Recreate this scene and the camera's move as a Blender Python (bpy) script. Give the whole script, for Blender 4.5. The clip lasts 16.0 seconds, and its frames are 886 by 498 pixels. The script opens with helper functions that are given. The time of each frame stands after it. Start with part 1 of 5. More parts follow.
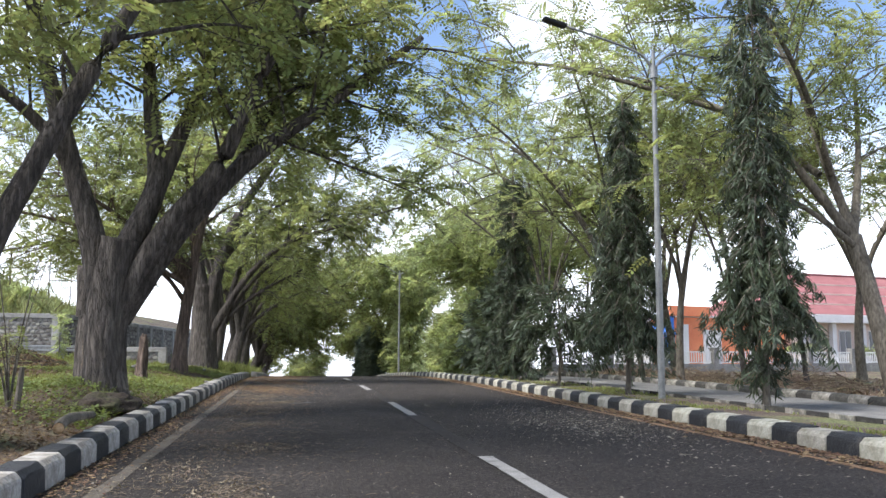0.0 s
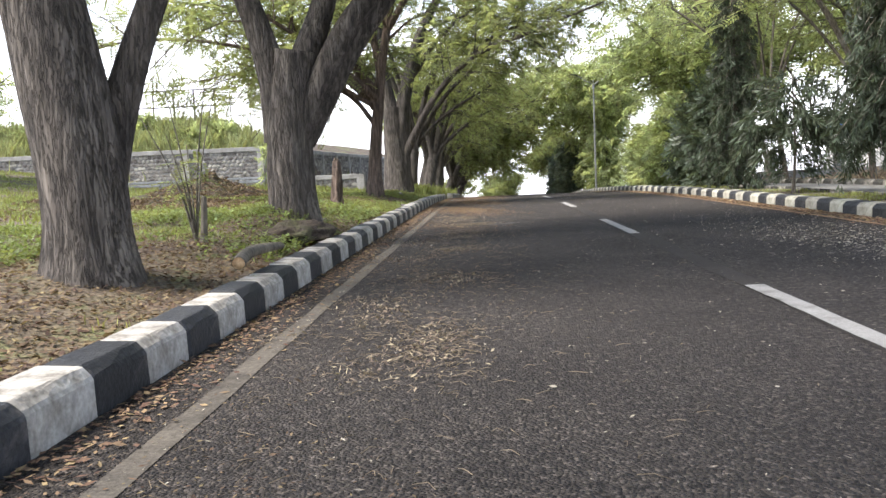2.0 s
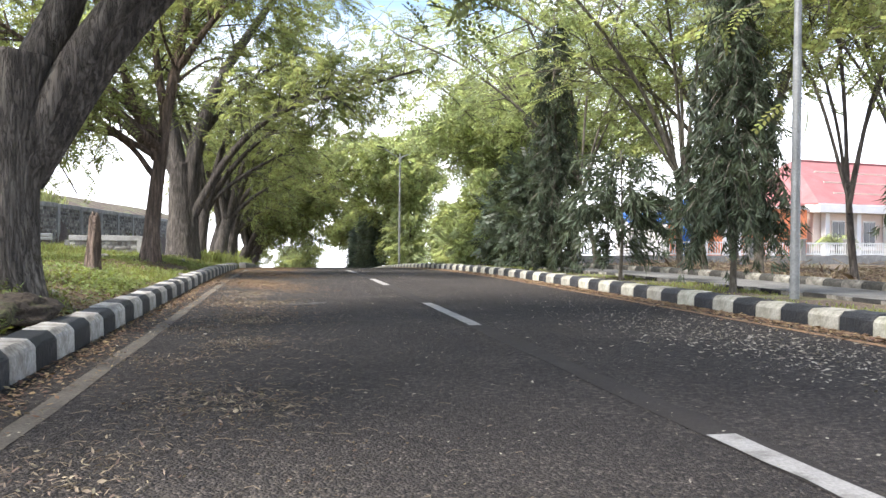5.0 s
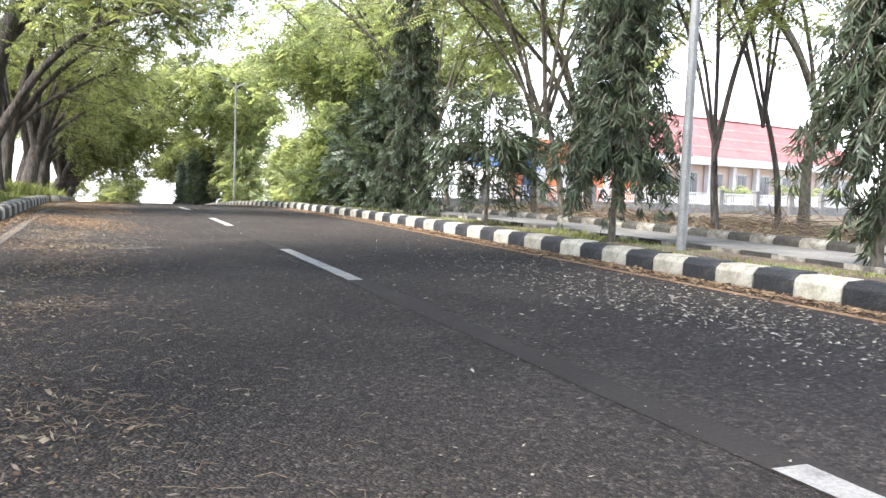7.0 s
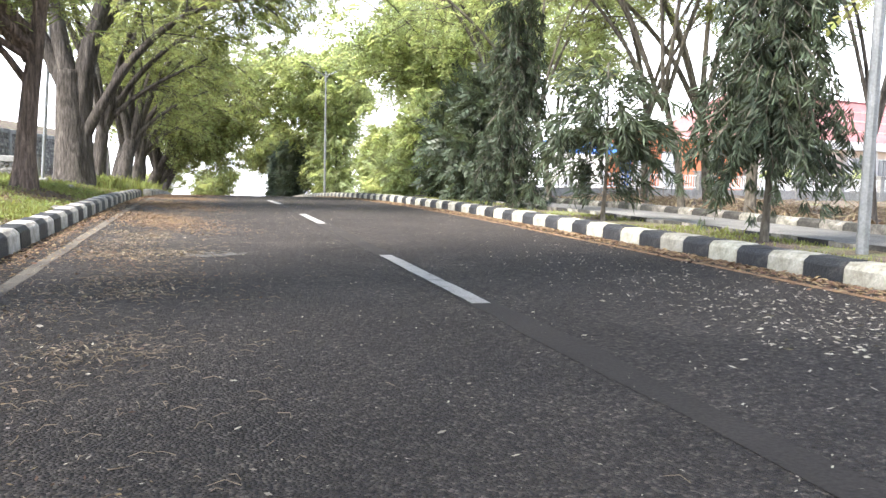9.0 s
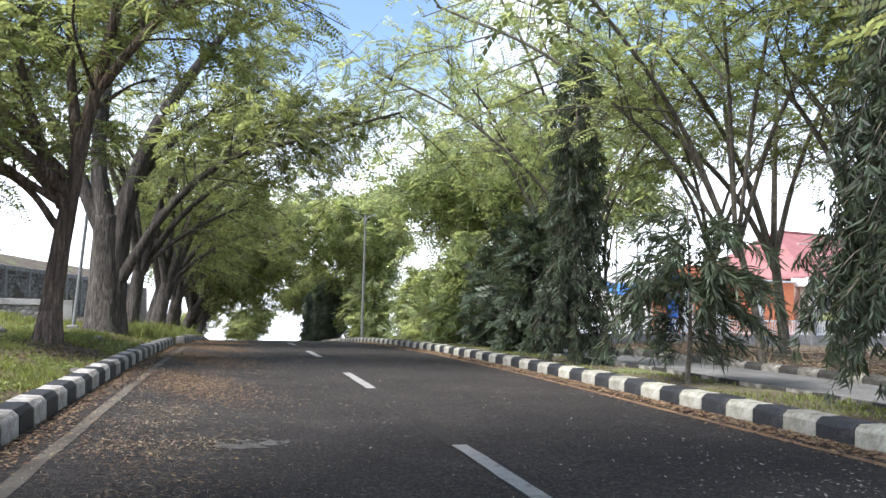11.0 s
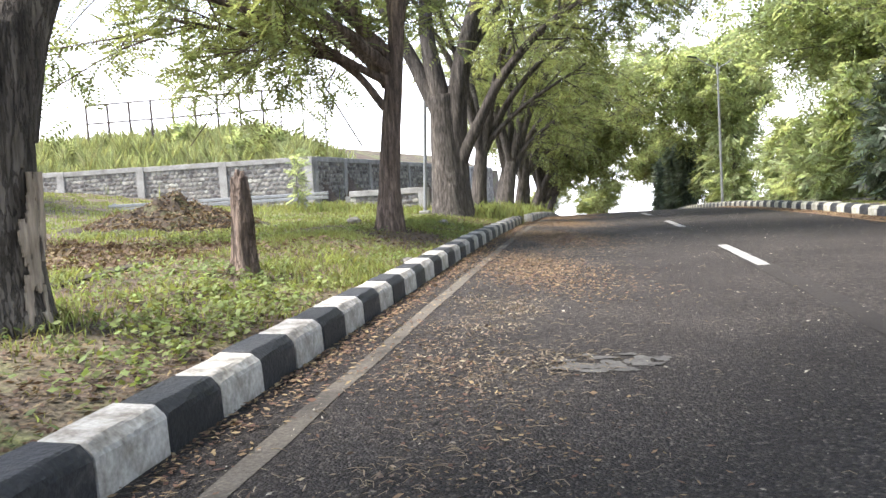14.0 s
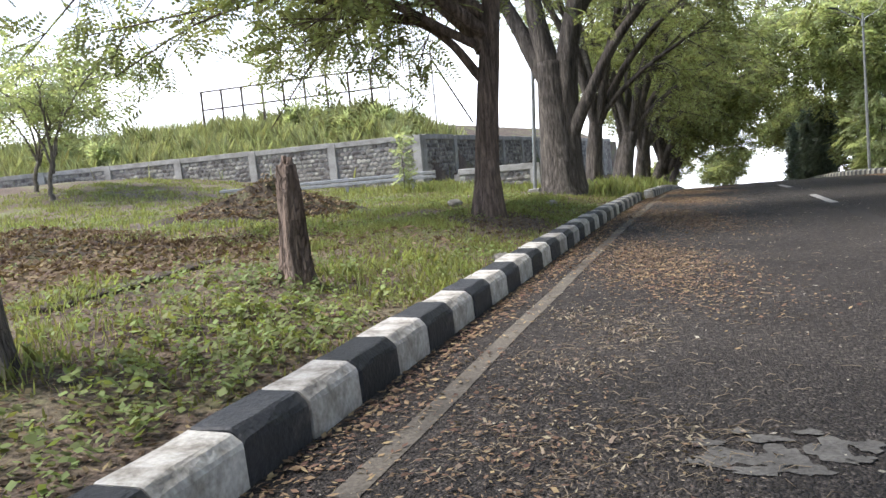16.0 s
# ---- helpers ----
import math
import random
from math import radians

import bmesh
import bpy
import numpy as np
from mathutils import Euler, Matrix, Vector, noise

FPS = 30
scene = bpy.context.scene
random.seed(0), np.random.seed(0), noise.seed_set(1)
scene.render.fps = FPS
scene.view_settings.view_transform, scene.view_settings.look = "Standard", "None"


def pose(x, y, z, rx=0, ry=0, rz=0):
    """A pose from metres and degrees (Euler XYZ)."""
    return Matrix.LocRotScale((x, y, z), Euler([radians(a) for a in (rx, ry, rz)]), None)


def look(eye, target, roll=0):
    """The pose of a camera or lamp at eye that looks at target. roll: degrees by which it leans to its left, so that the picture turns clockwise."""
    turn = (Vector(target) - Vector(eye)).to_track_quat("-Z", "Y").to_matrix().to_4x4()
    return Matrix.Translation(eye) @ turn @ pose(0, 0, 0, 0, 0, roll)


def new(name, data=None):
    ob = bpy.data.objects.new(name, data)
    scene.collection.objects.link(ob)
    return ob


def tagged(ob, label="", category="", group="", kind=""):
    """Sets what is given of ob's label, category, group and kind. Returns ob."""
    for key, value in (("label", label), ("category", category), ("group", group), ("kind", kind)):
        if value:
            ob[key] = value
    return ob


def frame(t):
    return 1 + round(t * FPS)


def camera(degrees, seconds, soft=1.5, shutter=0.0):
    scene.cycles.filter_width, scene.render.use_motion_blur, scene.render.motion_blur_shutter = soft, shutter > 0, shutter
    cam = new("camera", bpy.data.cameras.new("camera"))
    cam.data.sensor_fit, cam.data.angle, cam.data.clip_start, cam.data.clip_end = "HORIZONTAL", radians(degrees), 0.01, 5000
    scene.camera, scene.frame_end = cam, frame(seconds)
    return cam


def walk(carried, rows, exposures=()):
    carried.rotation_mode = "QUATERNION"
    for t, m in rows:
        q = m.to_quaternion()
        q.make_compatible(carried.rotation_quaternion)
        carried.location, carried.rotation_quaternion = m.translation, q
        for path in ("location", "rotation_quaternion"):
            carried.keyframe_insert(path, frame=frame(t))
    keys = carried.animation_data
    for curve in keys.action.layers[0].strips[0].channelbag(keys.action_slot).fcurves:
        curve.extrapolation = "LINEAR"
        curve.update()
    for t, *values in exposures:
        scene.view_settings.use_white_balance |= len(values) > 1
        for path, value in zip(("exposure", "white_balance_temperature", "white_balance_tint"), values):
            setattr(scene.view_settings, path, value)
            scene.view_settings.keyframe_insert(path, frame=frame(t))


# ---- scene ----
cam = camera(55.9, 16.0)
PATH = [
    (0, (-1.726, -3.32, 0.99), (-1.383, -1.364, 1.226), 0.3),
    (0.5, (-1.759, -2.877, 0.885), (-1.611, -0.887, 1.015), -0.9),
    (1, (-1.796, -2.452, 0.837), (-1.797, -0.453, 0.843), -2.0),
    (1.5, (-1.843, -2.028, 0.836), (-1.937, -0.033, 0.726), -2.7),
    (2, (-1.836, -1.652, 0.907), (-1.948, 0.336, 0.721), -2.6),
    (2.5, (-1.856, -1.298, 0.973), (-1.892, 0.69, 0.758), -2.2),
    (3, (-1.859, -0.878, 0.95), (-1.777, 1.11, 0.748), -1.5),
    (3.2, (-1.86, -0.693, 0.951), (-1.737, 1.295, 0.774), -1.2),
    (5.3, (-1.87, 1.132, 0.841), (-1.423, 3.081, 0.826), 0.7),
    (5.5, (-1.863, 1.26, 0.852), (-1.353, 3.193, 0.825), 0.9),
    (6, (-1.848, 1.631, 0.892), (-1.168, 3.511, 0.832), 1.5),
    (6.5, (-1.905, 2.015, 0.866), (-1.166, 3.87, 0.754), 1.8),
    (7, (-1.935, 2.363, 0.831), (-1.18, 4.209, 0.676), 2.2),
    (7.5, (-1.93, 2.777, 0.843), (-1.225, 4.64, 0.66), 2.2),
    (8, (-1.889, 3.152, 0.857), (-1.284, 5.048, 0.658), 1.4),
    (8.2, (-1.849, 3.302, 0.845), (-1.29, 5.211, 0.642), 1.2),
    (10.3, (-1.719, 4.849, 1.072), (-1.155, 6.767, 1.019), 1.5),
    (10.5, (-1.739, 4.997, 1.108), (-1.197, 6.922, 1.11), 1.5),
    (11, (-1.779, 5.386, 1.115), (-1.302, 7.324, 1.252), 1.5),
    (11.5, (-1.815, 5.769, 1.146), (-1.46, 7.727, 1.347), 1.0),
    (12, (-1.847, 6.126, 1.098), (-1.647, 8.108, 1.275), 0.1),
    (12.5, (-1.797, 6.486, 1.015), (-1.705, 8.482, 1.111), -0.7),
    (13, (-1.782, 6.846, 0.979), (-1.814, 8.846, 0.972), -1.6),
    (13.5, (-1.739, 7.249, 0.985), (-1.92, 9.239, 0.887), -2.6),
    (14, (-1.721, 7.686, 1.007), (-2.061, 9.651, 0.854), -3.6),
    (14.5, (-1.728, 8.082, 1.017), (-2.225, 10.011, 0.838), -4.8),
    (15, (-1.724, 8.487, 1.032), (-2.298, 10.393, 0.841), -5.3),
    (15.5, (-1.757, 8.87, 1.035), (-2.345, 10.772, 0.841), -5.3),
    (16, (-1.801, 9.268, 1.053), (-2.418, 11.161, 0.863), -5.4),
]
EXPOSURES = [(0, 0.66, 6050, 14), (1, 0.82, 6150, 14), (1.5, 0.89, 6300, 14), (2.5, 1.29, 6400, 14), (3.2, 1.39, 6450, 14), (5.5, 1.24, 6250, 14), (6.2, 1.37, 6200, 14), (7, 1.68, 6300, 14), (8, 1.9, 6350, 14), (10.5, 1.42, 6100, 14), (11, 0.87, 6000, 14), (11.5, 0.62, 6000, 14), (12.5, 0.89, 6300, 14), (13, 1.19, 6350, 14), (14, 1.55, 6300, 14), (15, 1.01, 6200, 14), (16, 0.86, 6150, 14)]
walk(cam, [(t, look(eye, target, roll)) for t, eye, target, roll in PATH], EXPOSURES)

# ---------------------------------------------------------------- world, sun
SUN_AZ, SUN_EL = radians(-108), radians(54)
world = bpy.data.worlds.new("sky")
scene.world = world
world.use_nodes = True
wn, wl = world.node_tree.nodes, world.node_tree.links
wn.clear()
w_out = wn.new("ShaderNodeOutputWorld")
w_bg = wn.new("ShaderNodeBackground")
w_sky = wn.new("ShaderNodeTexSky")
w_sky.sky_type = "NISHITA"
w_sky.sun_disc = False
w_sky.sun_elevation = SUN_EL
w_sky.sun_rotation = SUN_AZ
w_sky.dust_density = 1.2
w_co = wn.new("ShaderNodeTexCoord")
w_map = wn.new("ShaderNodeMapping")
w_map.inputs["Location"].default_value = (3.1, 1.7, 0.4)
w_map.inputs["Scale"].default_value = (1.3, 1.3, 2.6)
w_noise = wn.new("ShaderNodeTexNoise")
w_noise.inputs["Scale"].default_value = 1.9
w_noise.inputs["Detail"].default_value = 7
w_noise.inputs["Roughness"].default_value = 0.6
w_ramp = wn.new("ShaderNodeValToRGB")
w_ramp.color_ramp.elements[0].position = 0.53
w_ramp.color_ramp.elements[1].position = 0.73
w_sep = wn.new("ShaderNodeSeparateXYZ")
w_low = wn.new("ShaderNodeMapRange")
w_low.inputs["From Min"].default_value = 0.12
w_low.inputs["From Max"].default_value = 0.27
w_low.inputs["To Min"].default_value = 0.85
w_low.inputs["To Max"].default_value = 0.0
w_max = wn.new("ShaderNodeMath")
w_max.operation = "MAXIMUM"
w_mix = wn.new("ShaderNodeMix")
w_mix.data_type = "RGBA"
w_mix.inputs["B"].default_value = (11.5, 11.8, 12.2, 1)
wl.new(w_co.outputs["Generated"], w_map.inputs["Vector"])
wl.new(w_map.outputs["Vector"], w_noise.inputs["Vector"])
wl.new(w_noise.outputs["Fac"], w_ramp.inputs["Fac"])
wl.new(w_co.outputs["Generated"], w_sep.inputs["Vector"])
wl.new(w_sep.outputs["Z"], w_low.inputs["Value"])
wl.new(w_ramp.outputs["Color"], w_max.inputs[0])
wl.new(w_low.outputs["Result"], w_max.inputs[1])
wl.new(w_max.outputs["Value"], w_mix.inputs["Factor"])
wl.new(w_sky.outputs["Color"], w_mix.inputs["A"])
wl.new(w_mix.outputs["Result"], w_bg.inputs["Color"])
wl.new(w_bg.outputs["Background"], w_out.inputs["Surface"])
w_bg.inputs["Strength"].default_value = 0.15

sun = new("sun", bpy.data.lights.new("sun", "SUN"))
sun.data.energy = 5.0
sun.data.angle = radians(26)
sun.data.color = (1.0, 0.96, 0.88)
sun_dir = Vector((math.sin(SUN_AZ) * math.cos(SUN_EL), math.cos(SUN_AZ) * math.cos(SUN_EL), math.sin(SUN_EL)))
sun.matrix_world = look(sun_dir * 60, (0, 0, 0))


# ---------------------------------------------------------------- materials
def shader(name, stops, scale=4.0, rough=0.85, fine=40.0, bump=0.3, metal=0.0, vary=0.0, stretch=(1, 1, 1), fine_mix=0.35, dist=0.02, leafy=0.0, coords="Object", spec=0.3, cracks=0.0, stones=0.0):
    """A rough surface: a colour ramp over broad noise, mottled by fine noise, with relief. leafy: light let through."""
    m = bpy.data.materials.new(name)
    m.use_nodes = True
    n, l = m.node_tree.nodes, m.node_tree.links
    p = n["Principled BSDF"]
    co = n.new("ShaderNodeTexCoord")
    mp = n.new("ShaderNodeMapping")
    mp.inputs["Scale"].default_value = stretch
    if coords == "World":
        geo = n.new("ShaderNodeNewGeometry")
        l.new(geo.outputs["Position"], mp.inputs["Vector"])
    else:
        l.new(co.outputs["Object"], mp.inputs["Vector"])
    big = n.new("ShaderNodeTexNoise")
    big.inputs["Scale"].default_value = scale
    big.inputs["Detail"].default_value = 6
    big.inputs["Roughness"].default_value = 0.62
    l.new(mp.outputs["Vector"], big.inputs["Vector"])
    ramp = n.new("ShaderNodeValToRGB")
    els = ramp.color_ramp.elements
    els[0].position, els[0].color = stops[0][0], (*stops[0][1], 1)
    els[1].position, els[1].color = stops[-1][0], (*stops[-1][1], 1)
    for pos, col in stops[1:-1]:
        e = els.new(pos)
        e.color = (*col, 1)
    l.new(big.outputs["Fac"], ramp.inputs["Fac"])
    small = n.new("ShaderNodeTexNoise")
    small.inputs["Scale"].default_value = fine
    small.inputs["Detail"].default_value = 4
    l.new(mp.outputs["Vector"], small.inputs["Vector"])
    mr = n.new("ShaderNodeMapRange")
    mr.inputs["From Min"].default_value = 0.3
    mr.inputs["From Max"].default_value = 0.7
    mr.inputs["To Min"].default_value = 1 - fine_mix
    mr.inputs["To Max"].default_value = 1 + fine_mix
    l.new(small.outputs["Fac"], mr.inputs["Value"])
    mul = n.new("ShaderNodeMix")
    mul.data_type = "RGBA"
    mul.blend_type = "MULTIPLY"
    mul.inputs["Factor"].default_value = 1
    l.new(ramp.outputs["Color"], mul.inputs["A"])
    l.new(mr.outputs["Result"], mul.inputs["B"])
    colour = mul.outputs["Result"]
    height = small.outputs["Fac"]
    if cracks:
        warp = n.new("ShaderNodeMix")
        warp.data_type = "RGBA"
        warp.blend_type = "LINEAR_LIGHT"
        warp.inputs["Factor"].default_value = 0.22
        l.new(mp.outputs["Vector"], warp.inputs["A"])
        l.new(big.outputs["Color"], warp.inputs["B"])
        vor = n.new("ShaderNodeTexVoronoi")
        vor.feature = "DISTANCE_TO_EDGE"
        vor.inputs["Scale"].default_value = cracks
        l.new(warp.outputs["Result"], vor.inputs["Vector"])
        cr = n.new("ShaderNodeMapRange")
        cr.inputs["From Min"].default_value = 0.0
        cr.inputs["From Max"].default_value = 0.12
        cr.inputs["To Min"].default_value = 0.68
        cr.inputs["To Max"].default_value = 1.1
        l.new(vor.outputs["Distance"], cr.inputs["Value"])
        dark = n.new("ShaderNodeMix")
        dark.data_type = "RGBA"
        dark.blend_type = "MULTIPLY"
        dark.inputs["Factor"].default_value = 1
        l.new(colour, dark.inputs["A"])
        l.new(cr.outputs["Result"], dark.inputs["B"])
        colour = dark.outputs["Result"]
        both = n.new("ShaderNodeMath")
        both.operation = "ADD"
        l.new(cr.outputs["Result"], both.inputs[0])
        l.new(small.outputs["Fac"], both.inputs[1])
        height = both.outputs["Value"]
    if stones:
        cell = n.new("ShaderNodeTexVoronoi")
        cell.inputs["Scale"].default_value = stones
        l.new(mp.outputs["Vector"], cell.inputs["Vector"])
        tone = n.new("ShaderNodeSeparateColor")
        l.new(cell.outputs["Color"], tone.inputs["Color"])
        pw = n.new("ShaderNodeMath")
        pw.operation = "POWER"
        pw.inputs[1].default_value = 5.0
        l.new(tone.outputs["Red"], pw.inputs[0])
        tm = n.new("ShaderNodeMath")
        tm.operation = "MULTIPLY_ADD"
        tm.inputs[1].default_value = 1.6
        tm.inputs[2].default_value = 0.76
        l.new(pw.outputs["Value"], tm.inputs[0])
        grit = n.new("ShaderNodeMix")
        grit.data_type = "RGBA"
        grit.blend_type = "MULTIPLY"
        grit.inputs["Factor"].default_value = 1
        l.new(colour, grit.inputs["A"])
        l.new(tm.outputs["Value"], grit.inputs["B"])
        colour = grit.outputs["Result"]
        lump = n.new("ShaderNodeMath")
        lump.operation = "SUBTRACT"
        l.new(small.outputs["Fac"], lump.inputs[0])
        l.new(cell.outputs["Distance"], lump.inputs[1])
        height = lump.outputs["Value"]
    if vary:
        hsv = n.new("ShaderNodeHueSaturation")
        rnd = n.new("ShaderNodeNewGeometry") if leafy else n.new("ShaderNodeObjectInfo")
        src = rnd.outputs["Random Per Island"] if leafy else rnd.outputs["Random"]
        vr = n.new("ShaderNodeMapRange")
        vr.inputs["To Min"].default_value = 1 - vary
        vr.inputs["To Max"].default_value = 1 + vary
        l.new(src, vr.inputs["Value"])
        l.new(vr.outputs["Result"], hsv.inputs["Value"])
        hr = n.new("ShaderNodeMapRange")
        hr.inputs["To Min"].default_value = 0.5 - 0.06 * vary
        hr.inputs["To Max"].default_value = 0.5 + 0.06 * vary
        l.new(src, hr.inputs["Value"])
        l.new(hr.outputs["Result"], hsv.inputs["Hue"])
        l.new(colour, hsv.inputs["Color"])
        colour = hsv.outputs["Color"]
    l.new(colour, p.inputs["Base Color"])
    p.inputs["Roughness"].default_value = rough
    p.inputs["Metallic"].default_value = metal
    p.inputs["Specular IOR Level"].default_value = spec
    if bump:
        b = n.new("ShaderNodeBump")
        b.inputs["Strength"].default_value = bump
        b.inputs["Distance"].default_value = dist
        l.new(height, b.inputs["Height"])
        l.new(b.outputs["Normal"], p.inputs["Normal"])
    if leafy:
        tr = n.new("ShaderNodeBsdfTranslucent")
        bright = n.new("ShaderNodeMix")
        bright.data_type = "RGBA"
        bright.blend_type = "MULTIPLY"
        bright.inputs["Factor"].default_value = 1
        bright.inputs["B"].default_value = (1.55, 1.5, 1.0, 1)
        l.new(colour, bright.inputs["A"])
        l.new(bright.outputs["Result"], tr.inputs["Color"])
        mix = n.new("ShaderNodeMixShader")
        mix.inputs["Fac"].default_value = leafy
        l.new(p.outputs["BSDF"], mix.inputs[1])
        l.new(tr.outputs["BSDF"], mix.inputs[2])
        l.new(mix.outputs["Shader"], n["Material Output"].inputs["Surface"])
    return m


M = {}
M["asphalt"] = shader("asphalt", [(0.3, (0.0268, 0.0222, 0.019)), (0.5, (0.037, 0.031, 0.0265)), (0.7, (0.052, 0.0438, 0.037))], 0.7, 0.92, 30, 1.0, fine_mix=0.6, dist=0.02, stones=75, coords="World")
M["ground"] = shader("ground", [(0.32, (0.065, 0.048, 0.036)), (0.47, (0.105, 0.078, 0.057)), (0.55, (0.115, 0.095, 0.06)), (0.62, (0.13, 0.145, 0.055)), (0.8, (0.16, 0.14, 0.085))], 0.7, 0.95, 26, 0.8, fine_mix=0.6, dist=0.04, coords="World")
M["soil"] = shader("soil", [(0.3, (0.03, 0.022, 0.016)), (0.5, (0.055, 0.042, 0.03)), (0.6, (0.065, 0.066, 0.03)), (0.75, (0.09, 0.072, 0.05))], 3, 0.95, 30, 0.8, fine_mix=0.5, dist=0.04)
M["kerb_white"] = shader("kerb_white", [(0.30, (0.12, 0.105, 0.085)), (0.42, (0.25, 0.232, 0.2)), (0.55, (0.37, 0.352, 0.318)), (0.8, (0.45, 0.435, 0.405))], 6, 0.8, 38, 0.4, vary=0.14, fine_mix=0.22)
M["kerb_cream"] = shader("kerb_cream", [(0.30, (0.15, 0.14, 0.10)), (0.42, (0.26, 0.25, 0.195)), (0.6, (0.37, 0.355, 0.295)), (0.8, (0.44, 0.43, 0.37))], 6, 0.85, 38, 0.35, vary=0.2, fine_mix=0.18)
M["kerb_black"] = shader("kerb_black", [(0.3, (0.016, 0.017, 0.019)), (0.58, (0.028, 0.029, 0.031)), (0.8, (0.09, 0.082, 0.075))], 7, 0.62, 45, 0.45, vary=0.25, fine_mix=0.3)
M["kerb_old_white"] = shader("kerb_old_white", [(0.35, (0.06, 0.057, 0.047)), (0.55, (0.22, 0.205, 0.175)), (0.8, (0.36, 0.345, 0.31))], 5, 0.9, 30, 0.4, vary=0.25, fine_mix=0.3)
M["kerb_old_black"] = shader("kerb_old_black", [(0.3, (0.02, 0.02, 0.018)), (0.7, (0.08, 0.075, 0.065))], 6, 0.85, 40, 0.4, vary=0.3)
M["line_white"] = shader("line_white", [(0.3, (0.12, 0.115, 0.105)), (0.45, (0.25, 0.24, 0.225)), (0.8, (0.33, 0.32, 0.3))], 5, 0.75, 70, 0.3, fine_mix=0.22, coords="World")
M["line_edge"] = shader("line_edge", [(0.3, (0.045, 0.039, 0.032)), (0.5, (0.092, 0.08, 0.064)), (0.8, (0.135, 0.117, 0.092))], 2.5, 0.85, 60, 0.3, fine_mix=0.35, coords="World")
M["line_yellow"] = shader("line_yellow", [(0.3, (0.10, 0.066, 0.04)), (0.55, (0.24, 0.145, 0.075)), (0.8, (0.31, 0.2, 0.11))], 2.5, 0.85, 60, 0.3, fine_mix=0.35, coords="World")
M["patch"] = shader("patch", [(0.3, (0.06, 0.056, 0.05)), (0.7, (0.125, 0.118, 0.106))], 5, 0.9, 60, 0.4, fine_mix=0.3, coords="World")
M["concrete"] = shader("concrete", [(0.3, (0.20, 0.19, 0.17)), (0.55, (0.34, 0.33, 0.30)), (0.8, (0.44, 0.42, 0.39))], 1.6, 0.9, 35, 0.3, fine_mix=0.2, coords="World")
M["stone"] = shader("stone", [(0.3, (0.10, 0.097, 0.09)), (0.55, (0.20, 0.19, 0.172)), (0.8, (0.32, 0.295, 0.265))], 3, 0.9, 25, 0.5, vary=0.45, fine_mix=0.35)
M["mortar"] = shader("mortar", [(0.3, (0.16, 0.155, 0.14)), (0.7, (0.28, 0.27, 0.25))], 3, 0.95, 30, 0.4, coords="World")
M["bark"] = shader("bark", [(0.3, (0.055, 0.047, 0.041)), (0.55, (0.11, 0.095, 0.081)), (0.8, (0.19, 0.166, 0.14))], 5, 0.95, 22, 1.0, stretch=(1, 1, 0.15), fine_mix=0.5, dist=0.04, cracks=20)
M["bark_red"] = shader("bark_red", [(0.3, (0.07, 0.052, 0.041)), (0.55, (0.15, 0.11, 0.085)), (0.8, (0.25, 0.19, 0.15))], 4, 0.95, 20, 1.0, stretch=(1, 1, 0.15), fine_mix=0.5, dist=0.04, cracks=20)
M["bark_light"] = shader("bark_light", [(0.3, (0.08, 0.07, 0.055)), (0.6, (0.16, 0.14, 0.11)), (0.8, (0.22, 0.20, 0.165))], 5, 0.95, 25, 0.8, stretch=(1, 1, 0.35), fine_mix=0.45, dist=0.04)
M["bare_wood"] = shader("bare_wood", [(0.3, (0.16, 0.12, 0.085)), (0.7, (0.36, 0.30, 0.24))], 6, 0.9, 30, 0.7, stretch=(1, 1, 0.2), fine_mix=0.4, dist=0.03)
M["cut_wood"] = shader("cut_wood", [(0.3, (0.30, 0.19, 0.10)), (0.7, (0.50, 0.36, 0.21))], 10, 0.9, 60, 0.3, fine_mix=0.25)
M["leaf"] = shader("leaf", [(0.3, (0.145, 0.168, 0.082)), (0.55, (0.205, 0.228, 0.11)), (0.8, (0.28, 0.292, 0.14))], 0.5, 0.6, 8, 0.0, vary=0.45, fine_mix=0.2, leafy=0.62, coords="World")
M["leaf_light"] = shader("leaf_light", [(0.3, (0.205, 0.24, 0.135)), (0.55, (0.28, 0.318, 0.172)), (0.8, (0.35, 0.368, 0.21))], 0.5, 0.6, 8, 0.0, vary=0.4, fine_mix=0.2, leafy=0.62, coords="World")
M["leaf_dark"] = shader("leaf_dark", [(0.3, (0.05, 0.064, 0.044)), (0.6, (0.08, 0.10, 0.064)), (0.85, (0.125, 0.145, 0.082))], 1.2, 0.5, 8, 0.0, vary=0.5, fine_mix=0.2, leafy=0.28, coords="World")
M["grass"] = shader("grass", [(0.3, (0.15, 0.17, 0.06)), (0.55, (0.21, 0.23, 0.08)), (0.8, (0.30, 0.28, 0.13))], 0.6, 0.7, 8, 0.0, vary=0.4, fine_mix=0.2, leafy=0.4, coords="World")
M["weed"] = shader("weed", [(0.3, (0.10, 0.13, 0.045)), (0.55, (0.16, 0.19, 0.06)), (0.8, (0.24, 0.25, 0.085))], 0.9, 0.65, 8, 0.0, vary=0.4, fine_mix=0.2, leafy=0.35, coords="World")
M["litter"] = shader("litter", [(0.3, (0.075, 0.052, 0.036)), (0.55, (0.145, 0.10, 0.06)), (0.8, (0.25, 0.18, 0.10))], 9, 0.85, 60, 0.0, vary=0.5, fine_mix=0.2, leafy=0.15, coords="World")
